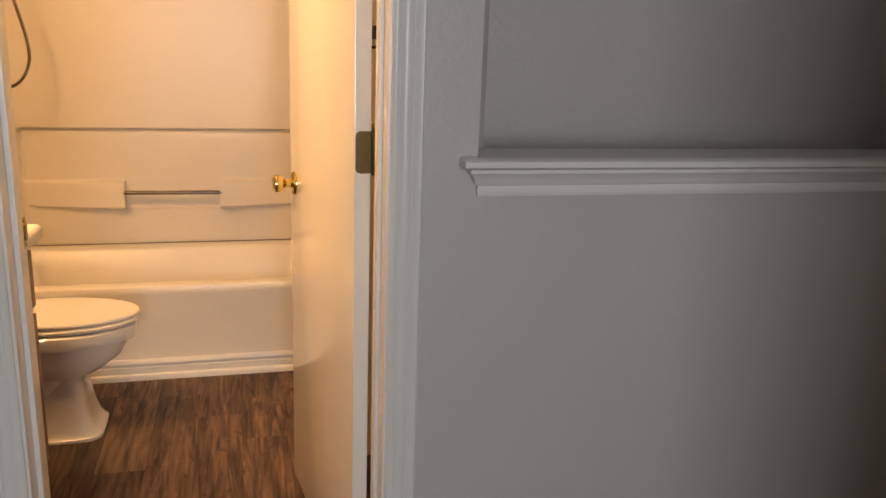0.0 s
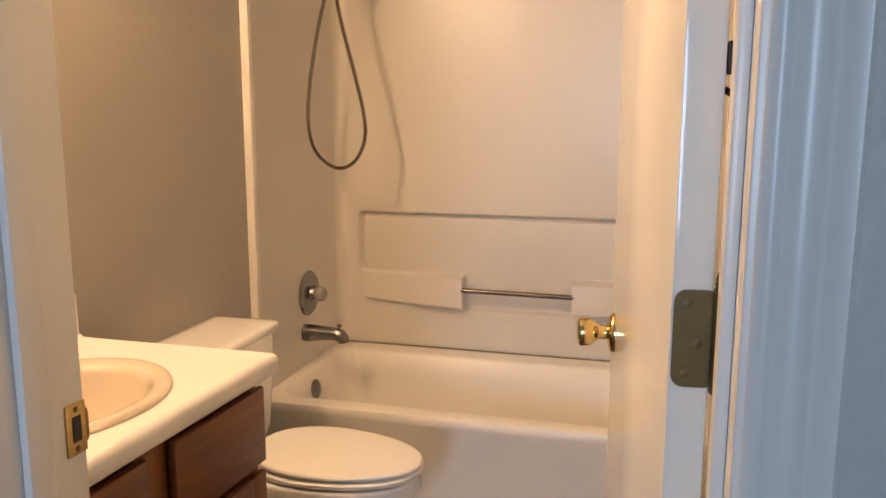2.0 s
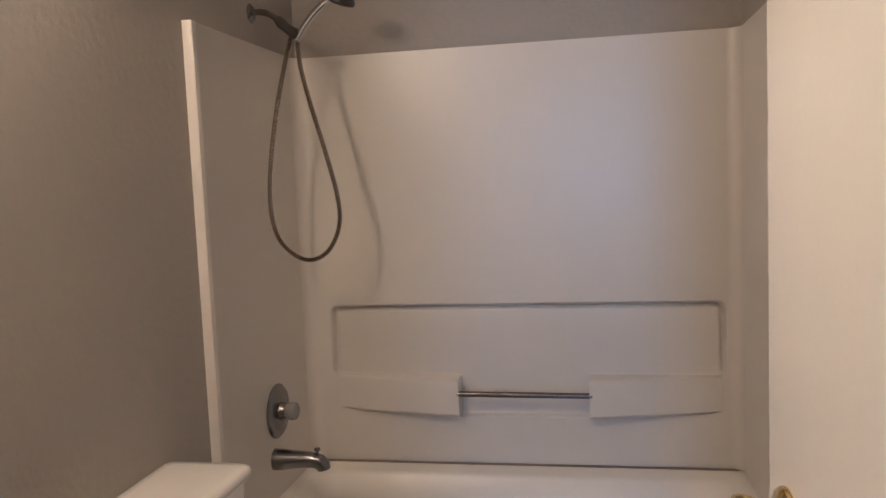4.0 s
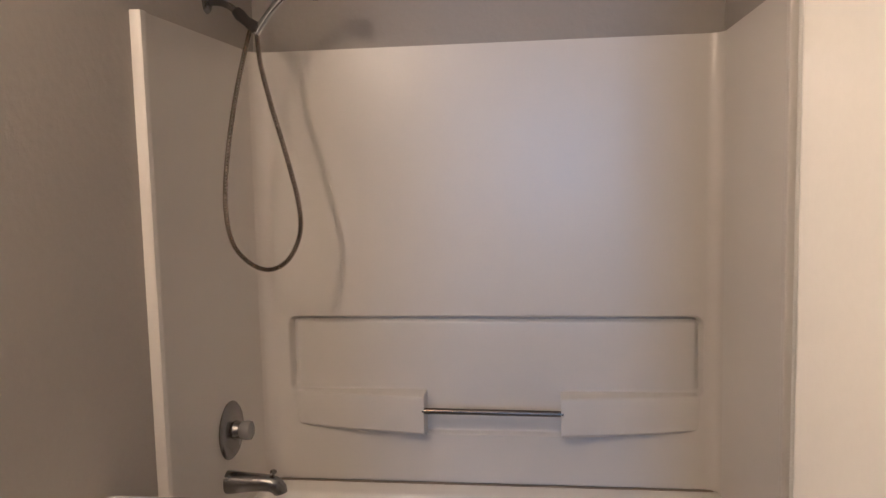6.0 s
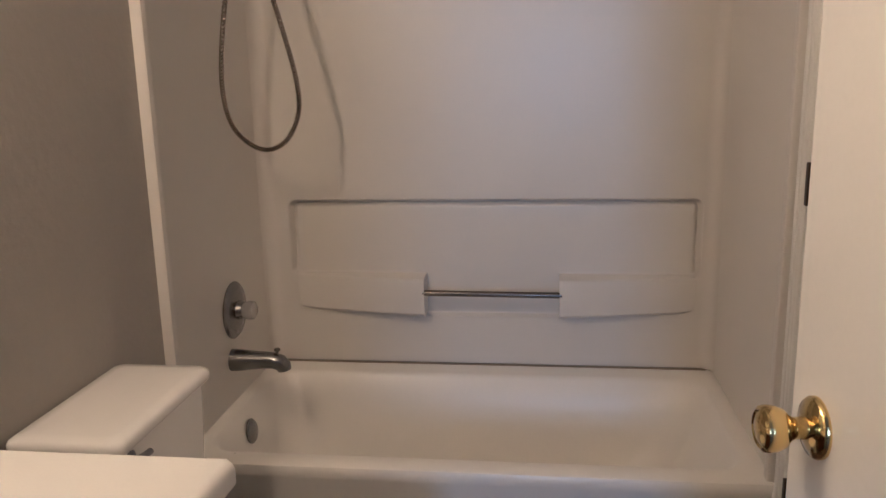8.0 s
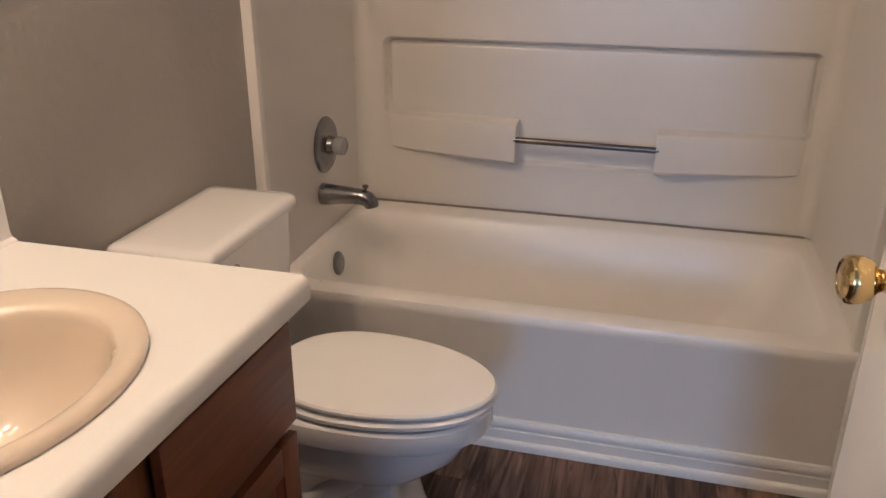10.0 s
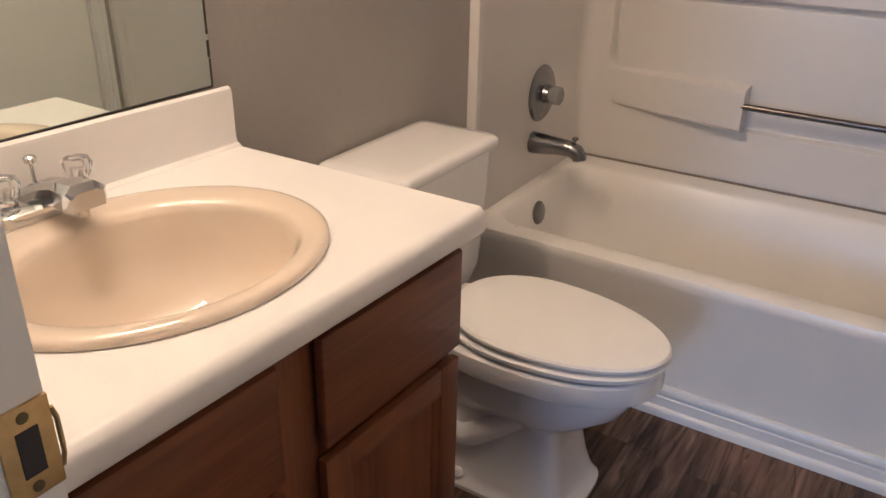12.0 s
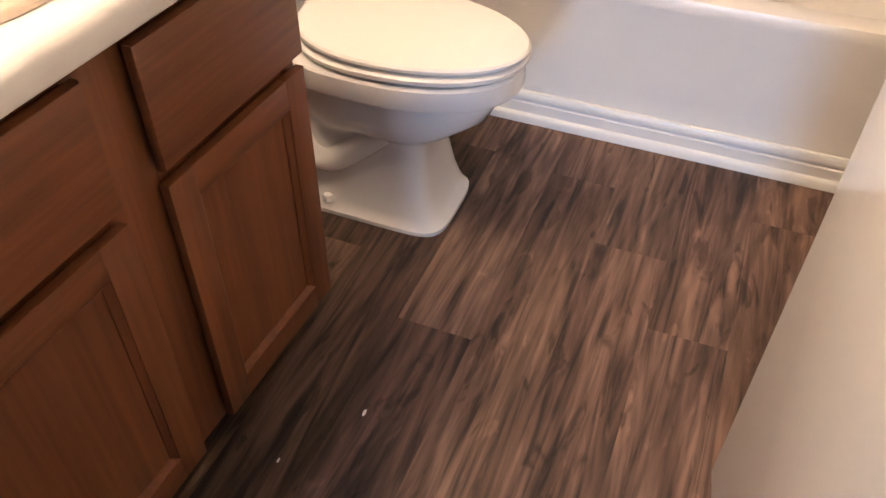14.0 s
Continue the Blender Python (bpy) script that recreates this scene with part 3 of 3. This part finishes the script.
part("hose", tube(hose_line, 0.007, 10, radii=[(0.0080, 0.0056)[i % 2] for i in range(len(hose_line))]), M_HOSE, shower, "ribbed metal shower hose")

# ---- toilet ----
toilet = thing("toilet", "white two-piece toilet with closed elongated lid", "toilet")
CY, CB = 2.060, 2.071
body = [egg(0.43, CB, 0.137, 0.278, 0.120, 0.0, 5, 8), egg(0.43, CB, 0.137, 0.278, 0.120, 0.010, 5, 8), egg(0.43, CB, 0.128, 0.27, 0.112, 0.016, 6, 8), egg(0.43, CB, 0.112, 0.26, 0.104, 0.035, 9, 8), egg(0.43, CB, 0.100, 0.24, 0.095, 0.075, 9, 8),
        egg(0.43, CB, 0.088, 0.22, 0.086, 0.14, 8, 6), egg(0.43, CB, 0.082, 0.21, 0.082, 0.195, 7, 5), egg(0.43, CY, 0.095, 0.20, 0.086, 0.218, 3.6, 4), egg(0.43, CY, 0.150, 0.20, 0.118, 0.245, 2.6, 3),
        egg(0.43, CY, 0.205, 0.20, 0.132, 0.283, 2.3, 3), egg(0.43, CY, 0.224, 0.21, 0.134, 0.320, 2.2, 3), egg(0.43, CY, 0.227, 0.215, 0.134, 0.339, 2.2, 3), egg(0.43, CY, 0.228, 0.216, 0.135, 0.346, 2.2, 3),
        egg(0.43, CY, 0.260, 0.22, 0.160, 0.3485, 2.2, 3), egg(0.43, CY, 0.263, 0.22, 0.162, 0.352, 2.2, 3), egg(0.43, CY, 0.262, 0.22, 0.161, 0.390, 2.2, 3), egg(0.43, CY, 0.255, 0.217, 0.156, 0.3955, 2.2, 3)]
part("bowl", loft(body), M_PORC, toilet)
trap = spline([(0.47, CY - 0.035, 0.25), (0.42, CY - 0.066, 0.215), (0.365, CY - 0.068, 0.165), (0.305, CY - 0.072, 0.125), (0.255, CY - 0.074, 0.135), (0.225, CY - 0.072, 0.19), (0.21, CY - 0.07, 0.26), (0.21, CY - 0.05, 0.34)], 6)
part("trapway", tube(trap, 0.029, 18), M_PORC, toilet)
for sy in (-1, 1):
    part("bolt_cap", lathe([(0.014, 0), (0.014, 0.006), (0.010, 0.014), (0, 0.017)], pose(0.30, CY + sy * 0.094, 0.028), 18), M_PORC, toilet)
part("seat", loft([egg(0.43, CY, 0.238, 0.175, 0.138, 0.3960, 2.15, 2.3), egg(0.43, CY, 0.240, 0.176, 0.140, 0.4020, 2.15, 2.3), egg(0.43, CY, 0.266, 0.186, 0.158, 0.4022, 2.15, 2.3), egg(0.43, CY, 0.270, 0.188, 0.161, 0.405, 2.15, 2.3), egg(0.43, CY, 0.271, 0.188, 0.162, 0.413, 2.15, 2.3), egg(0.43, CY, 0.264, 0.184, 0.156, 0.4175, 2.15, 2.3)]), M_SEAT, toilet)
lid = loft([egg(0.43, CY - 0.006, 0.250, 0.170, 0.139, 0.4215, 2.02, 2.2), egg(0.43, CY - 0.006, 0.270, 0.187, 0.154, 0.4240, 2.02, 2.2), egg(0.43, CY - 0.006, 0.271, 0.187, 0.154, 0.4300, 2.02, 2.2), egg(0.43, CY - 0.006, 0.2665, 0.1835, 0.150, 0.4345, 2.02, 2.2),
            egg(0.43, CY - 0.006, 0.24, 0.165, 0.134, 0.4367, 2.02, 2.2), egg(0.43, CY - 0.006, 0.17, 0.117, 0.096, 0.4385, 2.02, 2.2), egg(0.43, CY, 0.06, 0.042, 0.035, 0.4393, 2.02, 2.2)])
bmesh.ops.rotate(lid, verts=lid.verts, cent=(0.70, CY, 0.419), matrix=Matrix.Rotation(radians(0.9), 3, "Y"))
part("seat_lid", lid, M_SEAT, toilet, "cream closed lid")
for sy in (-1, 1):
    part("lid_hinge", boxes((0.206, 0.236, CY + sy * 0.06 - 0.014, CY + sy * 0.06 + 0.014, 0.3925, 0.412), bevel=0.006), M_SEAT, toilet)
TKY0, TKY1 = 1.888, 2.268
part("tank", loft([R(0.03, 0.175, TKY0 + 0.035, TKY1 - 0.035, 0.03, 0.375), R(0.018, 0.19, TKY0 + 0.022, TKY1 - 0.022, 0.035, 0.42), R(0.006, 0.20, TKY0 + 0.012, TKY1 - 0.012, 0.035, 0.60), R(0.004, 0.203, TKY0 + 0.010, TKY1 - 0.010, 0.035, 0.695)]), M_PORC, toilet)
part("tank_neck", boxes((0.04, 0.26, CY - 0.10, CY + 0.10, 0.33, 0.392), bevel=0.02, seg=3), M_PORC, toilet)


def tank_lid():
    def outline(e, z):
        pts = rounded_rect(-0.004 - e, 0.207 + e, TKY0 - e, TKY1 + e, 0.020, z)
        return [(x + (0.011 * max(0, 1 - ((y - 2.075) / 0.188) ** 2) ** 0.7 if x > 0.1 else 0), y, zz) for x, y, zz in pts]
    return loft([outline(-0.008, 0.696), outline(-0.001, 0.699), outline(0.002, 0.705), outline(0.002, 0.713), outline(-0.001, 0.7195), outline(-0.008, 0.7235), outline(-0.03, 0.7255), outline(-0.07, 0.7262)])


part("tank_lid", tank_lid(), M_PORC, toilet, "white porcelain tank lid")
lever = part("flush_lever", tube(spline([(0.200, 1.932, 0.676), (0.210, 1.932, 0.676), (0.2155, 1.940, 0.675), (0.2165, 1.958, 0.673), (0.216, 1.974, 0.671)], 5), 0.0065, 10), M_STEEL, toilet, "metal flush lever")
part("lever_plate", lathe([(0, 0), (0.017, 0), (0.017, 0.004), (0.010, 0.008), (0, 0.008)], pose(0.1985, 1.932, 0.676, 0, 90, 0), 20), M_STEEL, lever)

# ---- vanity ----
VY0, VY1, VX = YD1 + 0.012, 1.672, 0.447
vanity = thing("vanity_cabinet", "cherry-stained wooden vanity cabinet with drawers and doors", "cabinet")
part("carcass", boxes((XL + 0.022, VX - 0.02, VY0, VY1, 0.085, 0.66), bevel=0.001), M_WOOD, vanity)
part("side_rail", boxes((XL + 0.006, VX - 0.02, VY1 - 0.016, VY1, 0.661, 0.778)), M_WOOD, vanity, smooth=False)
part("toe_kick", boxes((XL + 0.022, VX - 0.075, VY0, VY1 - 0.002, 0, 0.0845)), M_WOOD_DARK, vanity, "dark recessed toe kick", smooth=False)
for y0, y1 in ((VY0, 0.965), (1.279, 1.368), (1.64, VY1)):
    part("stile", boxes((VX - 0.0195, VX, y0, y1, 0.085, 0.778), bevel=0.001), M_WOOD, vanity)
for z0, z1 in ((0.085, 0.12), (0.548, 0.596), (0.742, 0.778)):
    for y0, y1 in ((0.9655, 1.2785), (1.3685, 1.6395)):
        part("rail", boxes((VX - 0.0195, VX - 0.0003, y0, y1, z0, z1)), M_WOOD_H, vanity, smooth=False)


def slab_front(y0, y1, z0, z1):
    x = VX + 0.0005
    def rr(e, xx):
        return [(xx, y0 + e, z0 + e), (xx, y1 - e, z0 + e), (xx, y1 - e, z1 - e), (xx, y0 + e, z1 - e)]
    return loft([rr(0.010, x), rr(0.009, x + 0.006), rr(0.0, x + 0.011), rr(0.0, x + 0.019), rr(0.002, x + 0.0225), rr(0.007, x + 0.024)])


for y0, y1 in ((0.95, 1.286), (1.358, 1.667)):
    part("drawer_front", slab_front(y0, y1, 0.583, 0.748), M_WOOD_H, vanity)
    z0, z1, w, x = 0.097, 0.561, 0.048, VX + 0.0005
    back = boxes((x, x + 0.0062, y0 + 0.008, y1 - 0.008, z0 + 0.008, z1 - 0.008))
    rings = [[(xx, y0 + w + e, z0 + w + e), (xx, y1 - w - e, z0 + w + e), (xx, y1 - w - e, z1 - w - e), (xx, y0 + w + e, z1 - w - e)] for e, xx in ((0, x + 0.0064), (0, x + 0.0185), (0.009, x + 0.0125), (0.0095, x + 0.0105))]
    dr = part("cabinet_door", loft(rings, bm=back), M_WOOD, vanity, smooth=False)
    part("door_stile", boxes((x + 0.0064, x + 0.0205, y0, y0 + w, z0, z1), bevel=0.0012), M_WOOD, dr)
    part("door_stile", boxes((x + 0.0064, x + 0.0205, y1 - w, y1, z0, z1), bevel=0.0012), M_WOOD, dr)
    part("door_rail", boxes((x + 0.0064, x + 0.0204, y0 + w, y1 - w, z0, z0 + w), bevel=0.0006), M_WOOD_H, dr)
    part("door_rail", boxes((x + 0.0064, x + 0.0204, y0 + w, y1 - w, z1 - w, z1), bevel=0.0006), M_WOOD_H, dr)

# worktop with rolled front edge and coved backsplash, open under the basin
SC = (0.250, 1.305)
CY0, CY1, CX1, CZ = YD1 + 0.010, 1.677, 0.502, 0.82


def sink_ring(ax, ay, z, n=72, dx=0.0):
    return [(SC[0] + dx + ax * math.cos(2 * math.pi * i / n), SC[1] + ay * math.sin(2 * math.pi * i / n), z) for i in range(n)]


counter = thing("worktop", "white laminate worktop with rounded edge and backsplash", "worktop")
bm = bmesh.new()
n = 72
hole = [Vector(p) for p in sink_ring(0.178, 0.218, CZ, n)]
outer = []
for p in hole:
    d = Vector((p.x - SC[0], p.y - SC[1]))
    kx = ((CX1 - 0.016 - SC[0]) / d.x) if d.x > 1e-6 else ((0.012 - SC[0]) / d.x if d.x < -1e-6 else 1e9)
    ky = ((CY1 - 0.004 - SC[1]) / d.y) if d.y > 1e-6 else ((CY0 - SC[1]) / d.y if d.y < -1e-6 else 1e9)
    k = min(kx, ky)
    outer.append(Vector((SC[0] + d.x * k, SC[1] + d.y * k, CZ)))
hv, ovv = [bm.verts.new(p) for p in hole], [bm.verts.new(p) for p in outer]
hb = [bm.verts.new(p - Vector((0, 0, 0.03))) for p in hole]
for i in range(n):
    j = (i + 1) % n
    bm.faces.new((hv[i], hv[j], ovv[j], ovv[i]))
    bm.faces.new((hv[i], hv[j], hb[j], hb[i]))
for cx, cy in ((CX1 - 0.016, CY1 - 0.004), (0.012, CY1 - 0.004), (0.012, CY0), (CX1 - 0.016, CY0)):
    i = min(range(n), key=lambda q: 0 if (outer[q].x - cx) * (outer[(q + 1) % n].x - cx) <= 1e-9 and (outer[q].y - cy) * (outer[(q + 1) % n].y - cy) <= 1e-9 and (outer[q] - Vector((cx, cy, CZ))).length < 0.08 else 1)
    c = bm.verts.new((cx, cy, CZ))
    bm.faces.new((ovv[i], ovv[(i + 1) % n], c))
part("deck", bm, M_COUNTER, counter, smooth=False)
arc = [(CX1 - 0.016 + 0.016 * math.sin(radians(a)), CZ - 0.016 + 0.016 * math.cos(radians(a))) for a in range(0, 91, 10)]
front = [(0.455, CZ - 0.04), (0.455, CZ - 0.003), (CX1 - 0.017, CZ - 0.003)] + arc + [(CX1, CZ - 0.034), (CX1 - 0.004, CZ - 0.040)]
part("rolled_edge", extrude_profile(front, "y", CY0, CY1 - 0.0035), M_COUNTER, counter)
part("end_cap", boxes((0.012, CX1 - 0.010, CY1 - 0.014, CY1, CZ - 0.040, CZ - 0.0004), bevel=0.003), M_COUNTER, counter)
splash = [(XL + 0.002, CZ - 0.04), (XL + 0.002, 0.914), (XL + 0.006, 0.920), (0.000, 0.921), (0.006, 0.917), (0.008, 0.910), (0.008, CZ + 0.014), (0.011, CZ + 0.005), (0.020, CZ + 0.0006), (0.020, CZ - 0.04)]
part("backsplash", extrude_profile(splash, "y", CY0, CY1), M_COUNTER, counter)

sink = thing("sink", "beige oval porcelain drop-in sink", "sink")
ZS = CZ + 0.0006
prof = [(0.2005, 0.2405, 0.0), (0.2015, 0.2415, 0.004), (0.1995, 0.2395, 0.0088), (0.195, 0.235, 0.0118), (0.188, 0.228, 0.0128), (0.176, 0.215, 0.0118), (0.164, 0.201, 0.0102), (0.157, 0.193, 0.0078), (0.152, 0.1875, 0.0030), (0.1485, 0.183, -0.006), (0.144, 0.178, -0.022),
        (0.135, 0.168, -0.050), (0.121, 0.151, -0.081), (0.100, 0.126, -0.108), (0.070, 0.088, -0.127), (0.040, 0.046, -0.136), (0.022, 0.022, -0.139)]
part("basin", loft([sink_ring(a * 0.972, b * 0.958, ZS + z, dx=0.005 + 0.016 * min(max((0.188 - a) / 0.036, 0), 1)) for a, b, z in prof], cap0=False), M_SINK, sink)
part("drain", lathe([(0, 0), (0.023, 0), (0.023, 0.002), (0.017, 0.003), (0.016, -0.001), (0.0, 0.0025)], pose(SC[0] + 0.021, SC[1], ZS - 0.1392), 24), M_CHROME, sink, "chrome pop-up drain")

faucet = thing("sink_faucet", "chrome centre-set faucet with clear acrylic knobs", "faucet")
FX, FY, FZ = 0.052, 1.305, ZS + 0.0165
part("faucet_base", loft([R(FX - 0.026, FX + 0.028, FY - 0.078, FY + 0.078, 0.02, FZ - 0.003), R(FX - 0.026, FX + 0.028, FY - 0.078, FY + 0.078, 0.02, FZ + 0.012), R(FX - 0.020, FX + 0.020, FY - 0.070, FY + 0.070, 0.016, FZ + 0.018)]), M_CHROME, faucet)


def spout_ring(x, zc, hw, hh):
    return [(x, y, z) for y, z in ((FY - hw, zc - hh), (FY + hw, zc - hh), (FY + hw, zc + hh * 0.5), (FY + hw * 0.6, zc + hh), (FY - hw * 0.6, zc + hh), (FY - hw, zc + hh * 0.5))]


part("faucet_spout", loft([spout_ring(FX - 0.026, FZ + 0.016, 0.026, 0.010), spout_ring(FX - 0.004, FZ + 0.022, 0.026, 0.016), spout_ring(FX + 0.026, FZ + 0.030, 0.021, 0.014), spout_ring(FX + 0.046, FZ + 0.035, 0.022, 0.015), spout_ring(FX + 0.086, FZ + 0.036, 0.0265, 0.017), spout_ring(FX + 0.094, FZ + 0.032, 0.023, 0.012)]), M_CHROME, faucet)
part("aerator", lathe([(0.010, 0), (0.010, 0.016), (0.011, 0.017)], pose(FX + 0.074, FY, FZ + 0.006), 18), M_CHROME, faucet)
part("lift_rod", lathe([(0.0025, 0), (0.0025, 0.040), (0.008, 0.044), (0.0085, 0.050), (0.005, 0.053), (0, 0.053)], pose(FX - 0.020, FY, FZ + 0.016), 14), M_CHROME, faucet)
for sy in (-1, 1):
    hm = pose(FX, FY + sy * 0.051, FZ + 0.017)
    part("handle_stem", lathe([(0.012, 0), (0.012, 0.008), (0.006, 0.010), (0.006, 0.026)], hm, 16), M_CHROME, faucet)
    part("handle", lathe([(0.011, 0.010), (0.016, 0.014), (0.018, 0.022), (0.020, 0.033), (0.017, 0.039), (0.0, 0.040)], hm, 8), M_ACRYL, faucet, "clear faceted acrylic knob")

for o in (vanity, counter, sink, faucet):
    for piece in o.children_recursive:
        piece.data.transform(VANITY_SKEW)

# ---- mirror and light over the vanity ----
mirror = thing("mirror", "frameless wall mirror with desilvered worn edge", "mirror")
MZ0, MZ1, MY0, MY1 = 0.9225, 1.905, YD1 + 0.006, 1.655
part("mirror_glass", boxes((XL + 0.001, XL + 0.006, MY0, MY1, MZ0, MZ1)), M_MIRROR, mirror, smooth=False)
part("bottom_channel", boxes((XL + 0.001, XL + 0.0085, MY0, MY1, MZ0 - 0.0012, MZ0 + 0.0012)), M_BLACKEDGE, mirror, "dark mirror channel", smooth=False)
rng = random.Random(4)
z = MZ0
while z < MZ1 - 0.03:
    hgt = rng.uniform(0.02, 0.13)
    if rng.random() < 0.9:
        part("worn_edge", boxes((XL + 0.0055, XL + 0.0068, MY1 - rng.uniform(0.0012, 0.0035), MY1 + 0.001, z, min(z + hgt, MZ1))), M_BLACKEDGE, mirror, "blackened desilvered edge", smooth=False)
    z += hgt + rng.uniform(0.0, 0.012)

lamp = thing("vanity_light", "vanity light bar with four round bulbs above the mirror", "wall lamp")
part("lamp_plate", boxes((XL + 0.001, XL + 0.024, 1.06, 1.66, 1.975, 2.075), bevel=0.006), M_CHROME, lamp)
for i in range(4):
    y = 1.135 + 0.15 * i
    part("socket", lathe([(0.022, 0), (0.024, 0.02), (0.02, 0.03)], pose(XL + 0.022, y, 2.025, 0, 90, 0), 20), M_CHROME, lamp)
    bmb = bmesh.new()
    bmesh.ops.create_uvsphere(bmb, u_segments=20, v_segments=12, radius=0.040, matrix=pose(XL + 0.085, y, 2.032))
    part("bulb", bmb, M_BULB, lamp, "lit warm globe bulb")

for o in (mirror, lamp):
    o.matrix_world = WALL_SKEW

# ---- small litter on the floor ----
for x, y, s_ in ((0.611, 1.498, 0.006), (0.52, 1.36, 0.004)):
    bm = bmesh.new()
    bmesh.ops.create_icosphere(bm, subdivisions=1, radius=s_, matrix=Matrix.LocRotScale((x, y, s_ * 0.35), None, (0.5, 1.4, 0.4)))
    tagged(part("paint_chip", bm, M_CHIP, smooth=False), "tiny white paint chip lying on the floor", "debris", "paint chips on the floor")

# ---- floor planks ----
rng = random.Random(11)
PW, PL, GAP = 0.152, 1.22, 0.0001
meshes = {}
END_JOINTS = {3: 2.31, 4: 1.725, 7: 1.88}       # where boards end beside the vanity and in front of the tub
# column 4 is a darker print; column 3's tone holds the vanity's shade
DARK_PRINT_AND_SHADE = 0.62


def plank_mesh(length):
    key = round(length, 3)
    if key not in meshes:
        bm = bmesh.new()
        box(bm, 0, PW - GAP, 0, length - GAP, -0.0055, 0.0)
        es = [e for e in bm.edges if all(v.co.z > -0.001 for v in e.verts)]
        bmesh.ops.bevel(bm, geom=es, offset=0.00012, segments=1, affect="EDGES")
        me = bpy.data.meshes.new("plank")
        bm.to_mesh(me)
        bm.free()
        me.materials.append(M_PLANK)
        meshes[key] = me
    return meshes[key]


for col in range(-5, 22):
    x = XL + col * PW - 0.028
    y = HY0 + rng.choice((0.0, 0.2, 0.4, 0.6, 0.8, 1.0)) - PL
    if col in END_JOINTS:
        y = END_JOINTS[col] - 5 * PL
    while y < YB:
        y0, y1 = max(y, HY0), min(y + PL, YB)
        if y1 - y0 > 0.03 and x < HX1 and x > HX0 - PW:
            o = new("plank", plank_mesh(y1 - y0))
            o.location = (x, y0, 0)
            k = DARK_PRINT_AND_SHADE if col in (3, 4) and y0 < 1.5 < y1 else rng.uniform(0.9, 1.07)
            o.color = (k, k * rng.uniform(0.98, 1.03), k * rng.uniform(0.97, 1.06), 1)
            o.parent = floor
        y += PL
